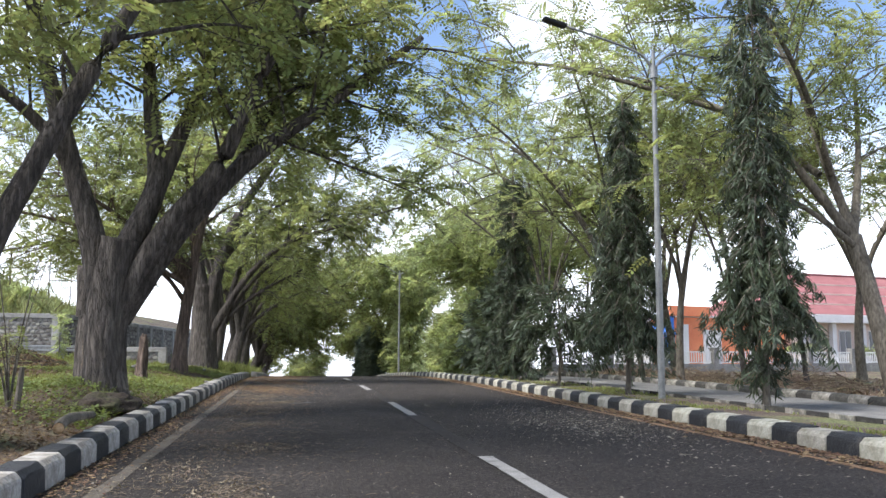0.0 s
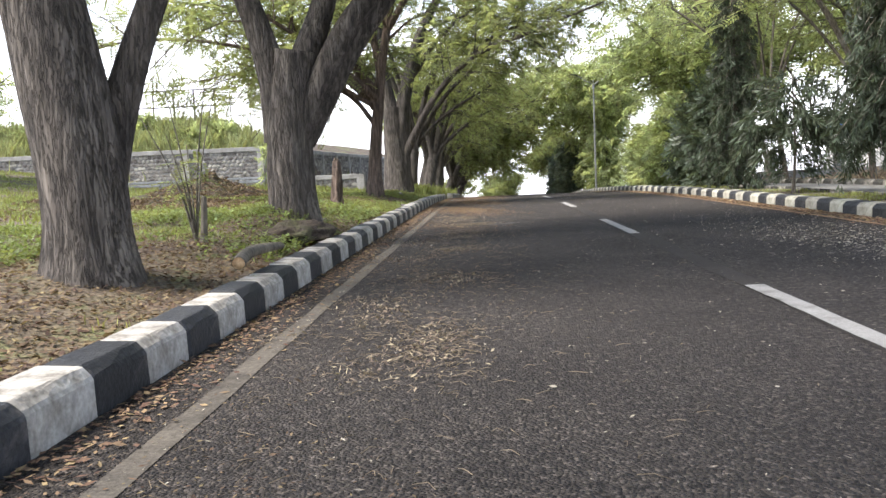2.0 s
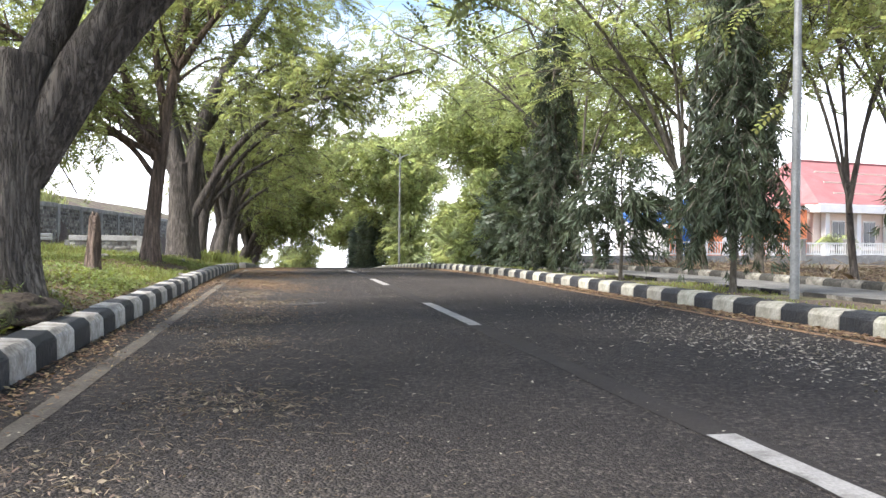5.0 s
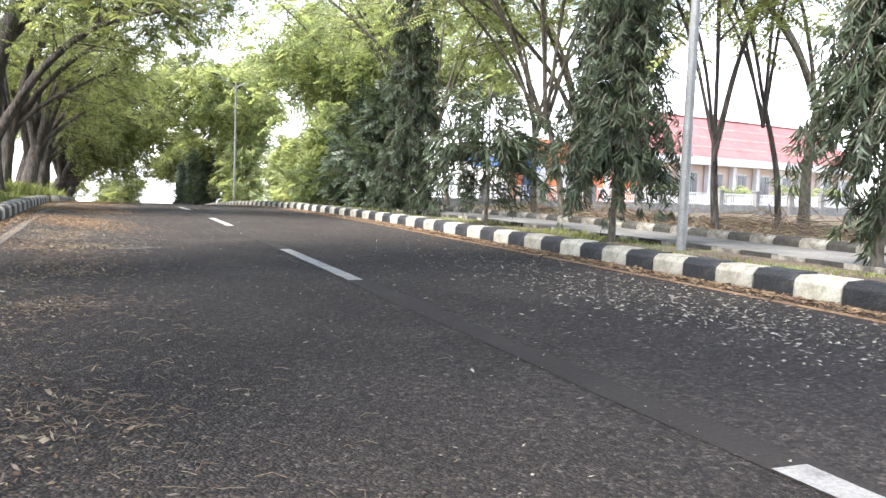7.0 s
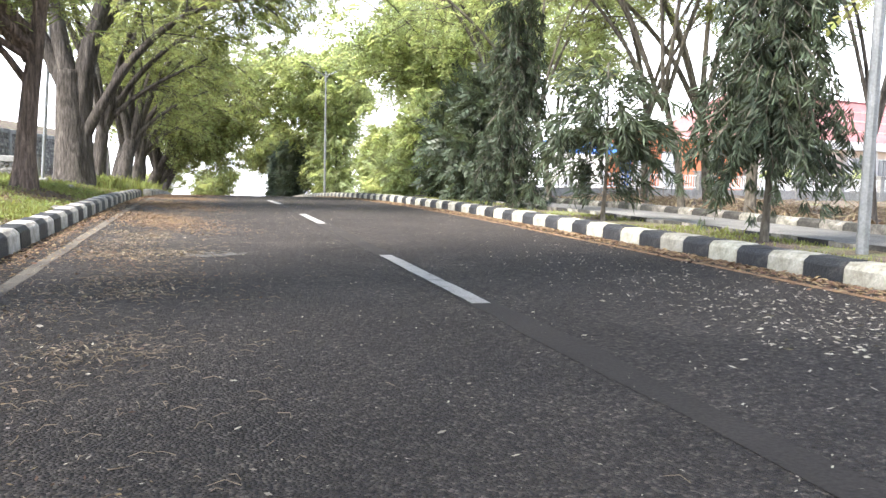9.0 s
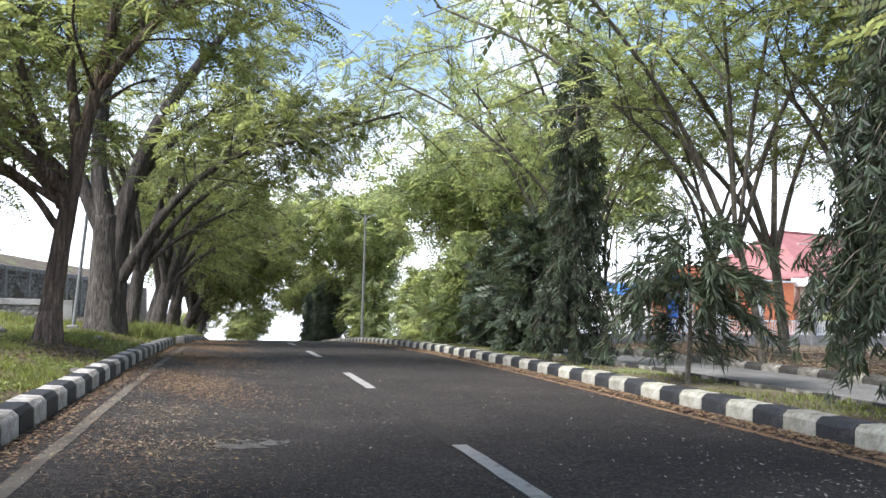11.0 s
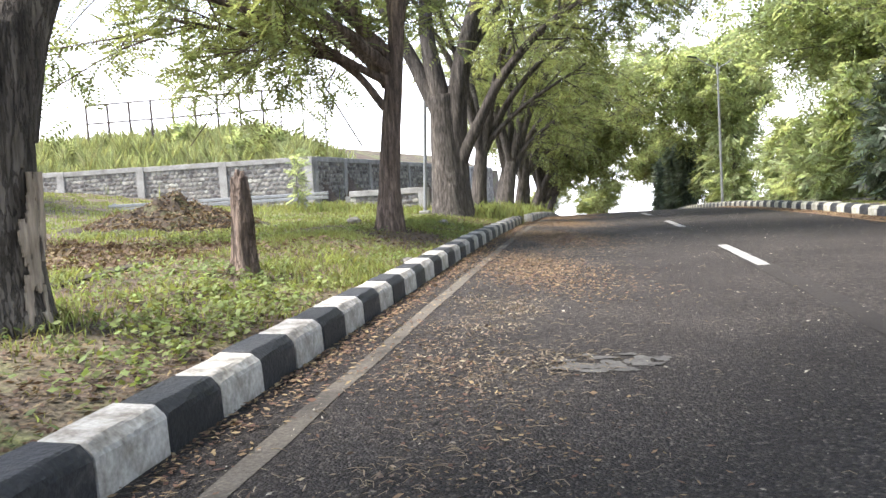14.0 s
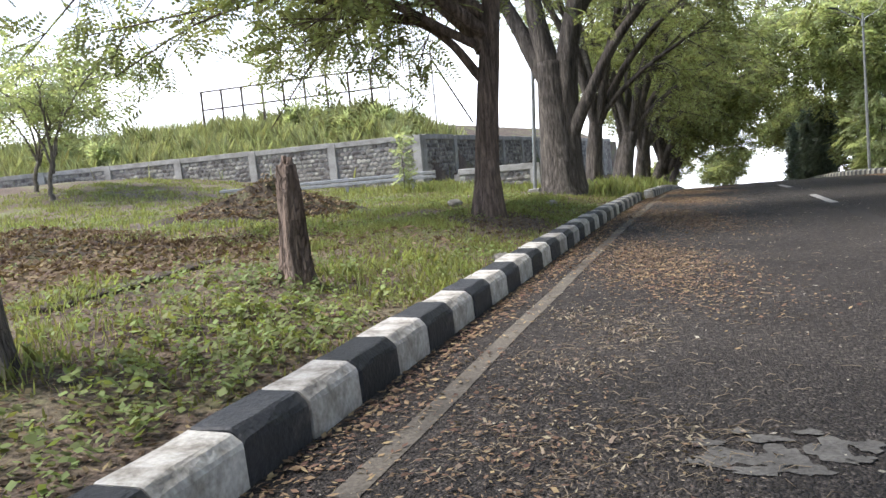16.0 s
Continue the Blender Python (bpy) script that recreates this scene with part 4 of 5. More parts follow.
shaggy_tree(4.54, 20.4, "tall dark mast tree leafy down to the grass", [(0.5, 0.8), (1.0, 0.95), (1.8, 0.75), (2.8, 0.6), (4.2, 0.58), (5.4, 0.5), (6.3, 0.25)], 0.09, 23, 320, sag=0.9, hang=1.2)
shaggy_tree(4.58, 16.3, "young mast tree sapling with sparse drooping leaf sprays", [(0.45, 0.45), (0.9, 0.8), (1.3, 1.35), (1.7, 1.3), (2.1, 1.0), (2.5, 0.5)], 0.04, 24, 58, sag=0.6, rise=0.5, step=0.05, template=FROND, hang=0.35, wood_r=0.009, scale=1.15)
for i, (x, y, h, r) in enumerate([(4.5, 60, 4.4, 0.8), (4.8, 64, 4.8, 0.8), (4.5, 68, 5.0, 0.9), (4.8, 73, 5.4, 0.9), (4.6, 78, 5.6, 0.9), (4.9, 84, 6.0, 1.0)]):
    mast_tree(x, y, "dark columnar mast tree far along the verge", [(0.0, r * 0.8), (1.5, r), (h * 0.6, r * 0.8), (h, 0.08)], 0.1, 30 + i, 700, z0=float(fall(y)) - 0.1, scale=2.0, droop=0.9)
# broad-leaved bushes and creeper-hung small trees between the mast trees
BUSH = "broad-leaved bushes on the verge"
for i, (x, y, h, r, lf, n) in enumerate([(5.2, 24.6, 3.4, 1.15, "leaf_dark", 800), (5.6, 28.0, 3.6, 1.3, "leaf_dark", 800), (5.6, 32.0, 3.8, 1.4, "leaf_light", 800), (6.8, 36.0, 3.6, 1.5, "leaf_light", 1000),
                                          (6.6, 40.5, 3.4, 1.4, "leaf_light", 800), (6.9, 45.5, 3.6, 1.5, "leaf_light", 900), (5.6, 51.0, 5.4, 1.7, "leaf_light", 800), (5.8, 56.0, 5.8, 1.6, "leaf", 900)]):
    mast_tree(x, y, "leafy broad-leaved bush on the grass verge", [(0.1, r * 0.75), (h * 0.3, r), (h * 0.6, r * 0.85), (h * 0.85, r * 0.5), (h, 0.12)], 0.06, 60 + i, n, z0=float(fall(y)) - 0.1, group=BUSH, template=BROAD, leaf=lf, scale=1.0 + 0.01 * y, droop=0.3)


# ---------------------------------------------------------------- street lamps
def street_lamp(x, y, h, label, rz=0.0, arms=(1.75, 1.2), rises=(0.48, 0.02)):
    z0 = gz(x, y)
    root = thing("street_lamp", label, "street lamp", (x, y, z0 - 0.05), rz, "street lamps")
    bm = bmesh.new()
    rod(bm, (0, 0, 0), (0, 0, h * 0.52), 0.062, 0.056, 12)
    rod(bm, (0, 0, h * 0.52), (0, 0, h * 0.9), 0.05, 0.045, 12)
    rod(bm, (0, 0, h * 0.9), (0, 0, h + 0.12), 0.034, 0.034, 10)
    part("pole", bm, "steel", root, smooth=False)
    bm = bmesh.new()
    box(bm, (0, 0, 0.03), (0.24, 0.24, 0.03), 0.006)
    part("base_plate", bm, "steel", root)
    bm = bmesh.new()
    rod(bm, (0, 0, h - 0.42), (0, 0, h - 0.2), 0.072, 0.072, 12)
    part("collar", bm, "steel", root)
    for s, ln, up in zip((-1, 1), arms, rises):
        pts = spline([(0, 0, h - 0.35), (s * 0.12, 0, h - 0.1), (s * 0.45, 0, h + 0.02 + 0.05 * ln), (s * ln, 0, h + up)], 6)
        wd = Wood()
        wd.tube(pts, 0.026, 0.022, 8)
        arm = part_mesh("arm", wd.mesh("arm", "steel"), root)
        bm = bmesh.new()
        tilt = Matrix.Translation((s * (ln + 0.16), 0, h + up + 0.03)) @ pose(0, 0, 0, 0, -s * (2 + 26 * up))
        bmesh.ops.create_cube(bm, size=1, matrix=tilt @ Matrix.Diagonal((0.46, 0.2, 0.06, 1)))
        bmesh.ops.bevel(bm, geom=list(bm.edges), offset=0.022, segments=2, affect="EDGES")
        part("lamp_head", bm, "dark_metal", arm, "black LED lamp head")
    return root


street_lamp(4.72, 10.83, 6.35, "grey galvanised double-armed street lamp on the verge")
street_lamp(4.55, 48.0, 5.5 + 0.9, "grey galvanised double-armed street lamp among the bushes", arms=(0.95, 0.95), rises=(0.42, 0.42))
# leaning metal pole behind the row
z0 = gz(-6.4, 32)
root = thing("lamp_post", "slim grey metal post behind the row of trees", "post", (-6.4, 32, z0 - 0.1))
bm = bmesh.new()
rod(bm, (0, 0, 0), (0.35, 0, 5.6), 0.055, 0.045, 10)
part("pole", bm, "steel", root)
bm = bmesh.new()
box(bm, (0, 0, 0.12), (0.3, 0.3, 0.2), 0.02)
part("footing", bm, "concrete", root)


# ---------------------------------------------------------------- retaining wall with stone panels
def stone_panel(root, a, b, z0, z1, seed, depth):
    """Rubble stones set in mortar between two piers; a, b: ends on plan; depth: the way out of the wall."""
    rng = np.random.default_rng(seed)
    a, b, out = np.array(a), np.array(b), np.array(depth)
    ln = np.linalg.norm(b - a)
    cols, rows = max(4, int(ln / 0.28)), max(3, int((z1 - z0) / 0.21))
    verts, faces = [], []
    for r in range(rows):
        for c in range(cols):
            u = (c + 0.5 + (0.5 if r % 2 else 0) + rng.uniform(-0.18, 0.18)) / (cols + 0.5)
            z = z0 + (z1 - z0) * (r + 0.5 + rng.uniform(-0.15, 0.15)) / rows
            k = 7
            ang = np.linspace(0, 2 * np.pi, k, endpoint=False) + rng.uniform(0, 1)
            ru, rzv = ln / cols * 0.5 * rng.uniform(0.75, 1.08), (z1 - z0) / rows * 0.5 * rng.uniform(0.75, 1.08)
            ctr = a + (b - a) * u
            n0 = len(verts)
            t = (b - a) / ln
            for sc, o in ((1.0, 0.0), (0.92, 0.018), (0.5, 0.028)):
                for q in ang:
                    p = ctr + t * math.cos(q) * ru * sc + out * (o + 0.012 * rng.uniform())
                    verts.append((p[0], p[1], z + math.sin(q) * rzv * sc))
            for ring in range(2):
                for s in range(k):
                    s2 = (s + 1) % k
                    faces.append((n0 + ring * k + s, n0 + ring * k + s2, n0 + ring * k + k + s2, n0 + ring * k + k + s))
            faces.append(tuple(n0 + 2 * k + s for s in range(k)))
    ob = part_mesh("rubble_stones", mesh_of("rubble_stones", verts, faces, "stone_wall"), root, "rough grey rubble stones")
    tagged(ob, kind="stuff")


M["stone_wall"] = shader("stone_wall", [(0.3, (0.13, 0.12, 0.105)), (0.55, (0.26, 0.24, 0.21)), (0.8, (0.40, 0.37, 0.32))], 1.2, 0.9, 25, 0.4, vary=0.55, fine_mix=0.3, leafy=0.001, coords="World")
wall = thing("wall_west", "retaining wall of rubble stone between pale concrete piers", "wall", kind="structure")


def wall_run(p0, p1, count, zb, zt, out, seed):
    p0, p1, out = np.array(p0, float), np.array(p1, float), np.array(out, float)
    t = (p1 - p0) / np.linalg.norm(p1 - p0)
    ang = math.degrees(math.atan2(t[1], t[0]))
    for i in range(count):
        a, b = p0 + (p1 - p0) * i / count, p0 + (p1 - p0) * (i + 1) / count
        za, zt_ = zb(i), zt(i)
        c = (a + b) / 2
        ln = np.linalg.norm(b - a)
        bm = bmesh.new()
        box(bm, (0, 0, (za + zt_) / 2 - 0.1), (ln, 0.3, zt_ - za - 0.2))
        ob = part("mortar_core", bm, "mortar", wall)
        ob.matrix_basis = pose(c[0], c[1], 0, 0, 0, ang)
        stone_panel(wall, a + t * 0.2 + out * 0.15, b - t * 0.2 + out * 0.15, za, zt_ - 0.25, seed + i, out)
        bm = bmesh.new()
        box(bm, (0, 0, (za + zt_) / 2), (0.42, 0.5, zt_ - za), 0.02)
        ob = part("pier", bm, "concrete", wall)
        ob.matrix_basis = pose(a[0], a[1], 0, 0, 0, ang)
        bm = bmesh.new()
        box(bm, (0, 0, zt_ - 0.11), (ln - 0.42, 0.46, 0.26), 0.02)
        ob = part("coping", bm, "concrete", wall)
        ob.matrix_basis = pose(c[0], c[1], 0, 0, 0, ang)


wall_run((-15.4, 48.6), (-61.4, 48.6), 10, lambda i: -0.3, lambda i: 2.85 + 0.03 * i, (0, -1), 500)
wall_run((-15.4, 48.9), (-12.13, 103.3), 12, lambda i: -1.2, lambda i: 2.85 - 0.02 * i, (0.998, -0.06), 540)

# lower concrete-capped ledge and guard rail before the wall
rail = thing("guard_rail", "grey galvanised guard rail on short posts before the wall", "guard rail", (-12.0, 40.0, 0))
zb = gz(-13, 40)
for k in range(4):
    bm = bmesh.new()
    box(bm, (-0.8 - 2.8 * k, 0.05, zb + 0.33), (0.14, 0.1, 0.9), 0.01)
    part("post", bm, "steel", rail)
for z in (0.50, 0.66):
    bm = bmesh.new()
    box(bm, (-4.6, -0.06, zb + z), (9.6, 0.05, 0.13), 0.02)
    part("rail", bm, "steel", rail)
wall_run((-8.8, 44.5), (-12.4, 44.5), 1, lambda i: -0.6, lambda i: 0.95, (0, -1), 580)

# steel lattice frame on the bank
frame_root = thing("billboard_frame", "rusty empty steel billboard frame standing on the bank", "frame", (-31.5, 55.0, 4.3))
for k in range(9):
    bm = bmesh.new()
    box(bm, (1.42 * k, 0, 1.45), (0.1, 0.1, 2.9))
    part("upright", bm, "rust", frame_root)
for z in (1.75, 2.86):
    bm = bmesh.new()
    box(bm, (6.2, -0.07, z), (12.5, 0.09, 0.09))
    part("crossbar", bm, "rust", frame_root)
for k in (9, 10, 11):
    bm = bmesh.new()
    box(bm, (12.4 + 1.35 * (k - 9), 0.1, 1.0), (0.06, 0.06, 5.0))
    part("upright", bm, "rust", frame_root)
bm = bmesh.new()
rod(bm, (15.2, 0, 2.9), (17.2, 0.2, -0.8), 0.05, 0.05, 6)
part("brace", bm, "rust", frame_root)
for z in (1.0, 2.2, 3.3):
    bm = bmesh.new()
    box(bm, (13.8, 0.04, z), (3.2, 0.05, 0.05))
    part("crossbar", bm, "rust", frame_root)


# ---------------------------------------------------------------- right: fence, buildings
fence = thing("fence", "white railing on a low grey stone plinth", "fence", (9.0, 32.5, -0.12), -77.6)
bm = bmesh.new()
box(bm, (0, 20, 0.02), (0.25, 40, 0.82), 0.02)
part("plinth", bm, "mortar", fence)
for k in range(14):
    bm = bmesh.new()
    box(bm, (0, 0.5 + 3.0 * k, 0.4), (0.32, 0.32, 1.5), 0.02)
    box(bm, (0, 0.5 + 3.0 * k, 1.17), (0.4, 0.4, 0.07), 0.015)
    part("pier", bm, "mortar", fence)
for k in range(13):
    bm = bmesh.new()
    for z in (0.5, 1.0):
        box(bm, (0, 2.0 + 3.0 * k, z), (0.04, 2.66, 0.06))
    for q in range(19):
        box(bm, (0, 0.74 + 3.0 * k + 0.14 * q, 0.75), (0.035, 0.035, 0.5))
    part("railing", bm, "rail_white", fence)

hall = thing("long_building", "long cream building with a banded dark red roof", "building", (47.6, 55.7, -0.2), 102.4)
bm = bmesh.new()
box(bm, (5, 0, 1.75), (10, 28, 3.5))
part("wall", bm, "plaster", hall)
bm = bmesh.new()
box(bm, (-0.35, 0, 3.5), (1.3, 29, 0.6), 0.03)
part("fascia", bm, "plaster_white", hall)
roof_z = lambda x: 3.85 + 3.5 * (x + 0.9) / 5.7
me = mesh_of("roof", [(-0.9, -14.5, 3.85), (-0.9, 14.5, 3.85), (4.8, 11, 7.35), (4.8, -14.5, 7.35), (10.5, -14.5, 3.85), (10.5, 14.5, 3.85), (-0.9, -14.5, 3.7), (-0.9, 14.5, 3.7), (10.5, 14.5, 3.7), (10.5, -14.5, 3.7)],
             [(0, 3, 2, 1), (3, 4, 5, 2), (1, 2, 5), (0, 4, 3), (0, 1, 7, 6), (6, 7, 8, 9), (1, 5, 8, 7), (5, 4, 9, 8), (4, 0, 6, 9)], "roof_red")
roof = part_mesh("roof", me, hall)
for k in range(3):
    f = 0.22 + 0.25 * k
    bm = bmesh.new()
    box(bm, (-0.9 + 5.7 * f, -1.0 - 1.2 * f, roof_z(-0.9 + 5.7 * f) + 0.03), (0.12, 26.5 - 2.4 * f, 0.1))
    part("roof_band", bm, "plaster", roof)
bm = bmesh.new()
box(bm, (4.8, -1.7, 7.38), (0.3, 25.4, 0.14), 0.03)
part("ridge_cap", bm, "roof_red", roof)
for k in range(9):
    y = -12.3 + 3.0 * k
    win = bmesh.new()
    box(win, (-0.02, y, 1.75), (0.12, 1.2, 1.9), 0.02)
    wob = part("window", win, "plaster_white", hall)
    for s in (-0.29, 0.29):
        bm = bmesh.new()
        box(bm, (-0.09, y + s, 1.75), (0.05, 0.48, 1.7))
        part("pane", bm, "window", wob)
    bm = bmesh.new()
    box(bm, (-0.02, y, 0.72), (0.2, 1.4, 0.1), 0.01)
    part("sill", bm, "plaster_white", wob)
    bm = bmesh.new()
    box(bm, (-0.3, y + 1.5, 1.6), (0.4, 0.4, 3.3), 0.02)
    part("column", bm, "plaster_white", hall)
bm = bmesh.new()
box(bm, (-0.06, 0, 0.3), (0.14, 28.1, 0.6))
part("base_course", bm, "concrete", hall)

shop = thing("orange_building", "small bright orange building with a blue column", "building", (27.7, 51.2, -0.2), 102.4)
bm = bmesh.new()
box(bm, (3, 0, 1.7), (6, 11.4, 3.4), 0.02)
part("wall", bm, "orange", shop)
for y, w, z, h in ((3.4, 0.9, 1.5, 2.8), (0.9, 1.5, 1.3, 2.5), (-2.6, 0.5, 1.6, 3.0)):
    bm = bmesh.new()
    box(bm, (-0.06, y, z), (0.14, w, h), 0.01)
    part("panel", bm, "plaster_white", shop)
bm = bmesh.new()
box(bm, (3.1, 5.73, 1.7), (5.6, 0.12, 3.36), 0.01)
part("side_wall", bm, "plaster_white", shop, "white rendered side wall")
bm = bmesh.new()
box(bm, (-0.15, 4.6, 1.9), (0.35, 0.6, 3.8), 0.02)
part("column", bm, "blue", shop)
bm = bmesh.new()
box(bm, (3.0, 0, 3.45), (6.3, 11.6, 0.14), 0.03)
part("roof", bm, "plaster_white", shop)
bm = bmesh.new()
box(bm, (-0.25, 3.0, 3.8), (0.3, 3.4, 0.7), 0.03)
part("sign_board", bm, "orange", shop, "blank orange sign board")
bm = bmesh.new()
bmesh.ops.create_grid(bm, x_segments=6, y_segments=4, size=0.5, matrix=Matrix.Translation((-1.2, 8.2, 2.55)) @ pose(0, 0, 0, 0, -14) @ Matrix.Diagonal((3.0, 5.0, 1, 1)))
bmesh.ops.solidify(bm, geom=list(bm.faces), thickness=0.06)
part("awning", bm, "blue", shop, "blue sheet awning on posts")
for x, y in ((-2.5, 6.0), (-2.5, 10.4), (0.1, 10.4)):
    bm = bmesh.new()
    rod(bm, (x, y, 0), (x, y, 2.5 + 0.25 * (x + 1.2)), 0.05, 0.05, 8)
    part("post", bm, "steel", shop)
for k, (x, y, h) in enumerate(((17.2, 45.0, 7.0), (18.6, 45.4, 6.6), (19.5, 45.8, 6.4))):
    ob = thing("flag_pole", "thin bare grey pole beside the orange building", "pole", (x, y, -0.3), group="bare poles")
    bm = bmesh.new()
    rod(bm, (0, 0, 0), (0, 0, h), 0.05, 0.035, 8)
    part("pole", bm, "steel", ob)
    bm = bmesh.new()
    box(bm, (0, 0, 0.1), (0.3, 0.3, 0.25), 0.02)
    part("footing", bm, "concrete", ob)


def palm(x, y, h, seed, z0=0.0):
    rng = np.random.default_rng(seed)
    root = thing("palm", "small palm with arching fronds before the cream building", "palm", (x, y, z0), group="small palms")
    wd = Wood()
    wd.tube(spline([(0, 0, 0), (0.05, 0, h * 0.5), (0, 0.05, h)], 4), 0.14, 0.09, 8, 0.08, rng)
    pos, dirs, scl = [], [], []
    verts = []
    for k in range(16):
        a = 2 * np.pi * k / 16 + rng.uniform(-0.2, 0.2)
        up = rng.uniform(0.25, 1.1)
        d = np.array([math.cos(a), math.sin(a), 0])
        line = spline([(0, 0, h), tuple(d * 0.55 + (0, 0, h + 0.6 * up)), tuple(d * 1.1 + (0, 0, h + 0.5 * up - 0.35))], 7)
        wd.tube(line, 0.018, 0.006, 3)
        for i in range(1, len(line)):
            for s in (-1, 1):
                side = np.array([-d[1], d[0], 0]) * s
                tip = line[i] + side * 0.32 + d * 0.16 + np.array([0, 0, -0.16])
                w = d * 0.035
                verts += [line[i] - w, (line[i] + tip) / 2 - w * 1.2, tip, (line[i] + tip) / 2 + w * 1.2]
    part_mesh("trunk", wd.mesh("trunk", "bark_light"), root)
    part_mesh("fronds", quads("fronds", np.array(verts), 4, "leaf_light"), root)


for k, (x, y, h) in enumerate(((26.6, 40.2, 0.9), (31.0, 40.0, 0.8), (35.4, 40.0, 1.0), (39.5, 41.5, 0.9))):
    palm(x, y, h, 700 + k)

def scatter(name, label, category, xs, ys, zf, size, mat, seed, curl=0.3, aspect=0.45, lift=0.008):
    rng = np.random.default_rng(seed)
    n = len(xs)
    a = rng.uniform(0, 2 * np.pi, n)
    s = size * rng.uniform(0.5, 1.5, n)
    z = zf(xs, ys) + lift
    d = np.stack([np.cos(a), np.sin(a), rng.normal(0, curl * 0.5, n)], 1) * s[:, None]
    w = np.stack([-np.sin(a), np.cos(a), rng.normal(0, curl, n)], 1) * (s * aspect * rng.uniform(0.6, 1.3, n))[:, None]
    c = np.stack([xs, ys, z + np.abs(rng.normal(0, 0.006, n))], 1)
    v = np.stack([c - d, c - w * 0.9, c + d, c + w * 0.9], 1)
    v[:, :, 2] = np.maximum(v[:, :, 2], (z - lift + 0.005)[:, None])
    return tagged(new(name, quads(name, v.reshape(-1, 3), 4, mat)), label, category, kind="stuff")


# ---------------------------------------------------------------- small things on the left verge
def gnarled(name, label, category, x, y, h, r, seed, mat, lean=0.0, ragged=True):
    rng = np.random.default_rng(seed)
    root = thing(name, label, category, (x, y, gz(x, y) - 0.08))
    wd = Wood()
    line = spline([(0, 0, 0), (lean * 0.3, 0.02, h * 0.45), (lean * 0.8, 0, h * 0.8), (lean, 0, h)], 12)
    wd.tube(line, r, r * 0.55, 24, 0.3, rng, 0.7)
    part_mesh("trunk", wd.mesh("trunk", mat), root)
    if ragged:
        bits = Wood()
        for k in range(7):
            a = rng.uniform(0, 6.28)
            b = line[-1] + np.array([math.cos(a), math.sin(a), 0]) * r * 0.32
            bits.tube(np.array([b - (0, 0, 0.12), b, b + (0, 0, rng.uniform(0.01, 0.07))]), r * 0.3, r * 0.16, 6)
        for k in range(9):
            a, q = rng.uniform(0, 6.28), rng.uniform(0.03, 0.75)
            b = np.array([math.cos(a) * r * (1.05 - 0.4 * q), math.sin(a) * r * (1.05 - 0.4 * q), q * h])
            bits.tube(spline([b - (0, 0, 0.1), b * (1.1, 1.1, 1), b + (0, 0, rng.uniform(0.08, 0.2))], 4), r * 0.28, r * 0.12, 6, 0.2, rng)
        part_mesh("splinter", bits.mesh("splinter", mat), root)
    return root


gnarled("tree_stump", "tall rotten tree stump with flaking bark in grass", "stump", -4.85, 14.95, 1.0, 0.12, 81, "bark_red", 0.03)
gnarled("tree_stump", "short dark cut stub of a sapling in grass", "stump", -4.68, 6.5, 0.55, 0.036, 82, "bark_light", 0.04, False)
def snag(x, y):
    """A dead trunk snapped off above its fork, with strips of bark peeled away."""
    rng = np.random.default_rng(86)
    z0 = gz(x, y)
    root = thing("dead_tree", "dead charred trunk snapped above its fork, bark peeling", "dead tree", (x, y, z0 - 0.12))
    for name, pts, r0, r1, flare in (("trunk", [(0, 0, 0), (-0.03, 0.02, 0.8), (0.0, 0.02, 1.3), (0.02, 0.02, 1.95)], 0.28, 0.24, 0.2),
                                     ("limb", [(-0.1, -0.02, 1.35), (-0.14, -0.04, 1.8), (-0.17, -0.05, 2.12)], 0.19, 0.13, 0),
                                     ("limb", [(0.05, 0.04, 1.3), (0.16, 0.12, 1.85), (0.34, 0.26, 2.4), (0.5, 0.4, 2.85)], 0.22, 0.12, 0)):
        wd = Wood()
        wd.tube(spline(pts, 12), r0, r1, 26, 0.055, rng, flare)
        if name == "limb":
            ring = wd.v[-1]
            jag = np.array([0.14 * abs(math.sin(2.3 * q)) + 0.1 * abs(math.sin(5.1 * q + 1)) for q in range(len(ring))])
            ring[:, 2] += jag - 0.1
        part_mesh(name, wd.mesh(name, "bark"), root)
    vs, fs = [], []
    na, nz = 110, 120
    keep = set()
    for i in range(na):
        for j in range(nz):
            a = radians(-105 + 125 * i / (na - 1))
            z = 0.12 + 0.95 * j / (nz - 1)
            r = 0.306 * (1 + 0.12 * max(0.0, 1 - 5 * z / 1.62) ** 2)
            q = noise.noise(Vector((3.6 * a, 0.5 * a, 1.5 * z))) + 0.4 * noise.noise(Vector((9 * a, 3, 5 * z))) + 0.22 * noise.noise(Vector((24 * a, 7, 15 * z)))
            vs.append((r * math.cos(a) - 0.02 + 0.012 * q, r * math.sin(a) + 0.012 * q, z))
            if q + 0.35 * math.sin(3.1 * a + 1.2) > 0.14 + 0.3 * abs(z - 0.55):
                keep.add((i, j))
    for i in range(na - 1):
        for j in range(nz - 1):
            if (i, j) in keep:
                fs.append((i * nz + j, i * nz + nz + j, i * nz + nz + j + 1, i * nz + j + 1))
    me = mesh_of("peeled_wood", vs, fs, "bare_wood", True)
    ob = part_mesh("peeled_wood", me, root, "pale bare wood where bark has peeled")
    mod = ob.modifiers.new("thickness", "SOLIDIFY")
    mod.thickness = 0.02


snag(-5.2, 12.15)
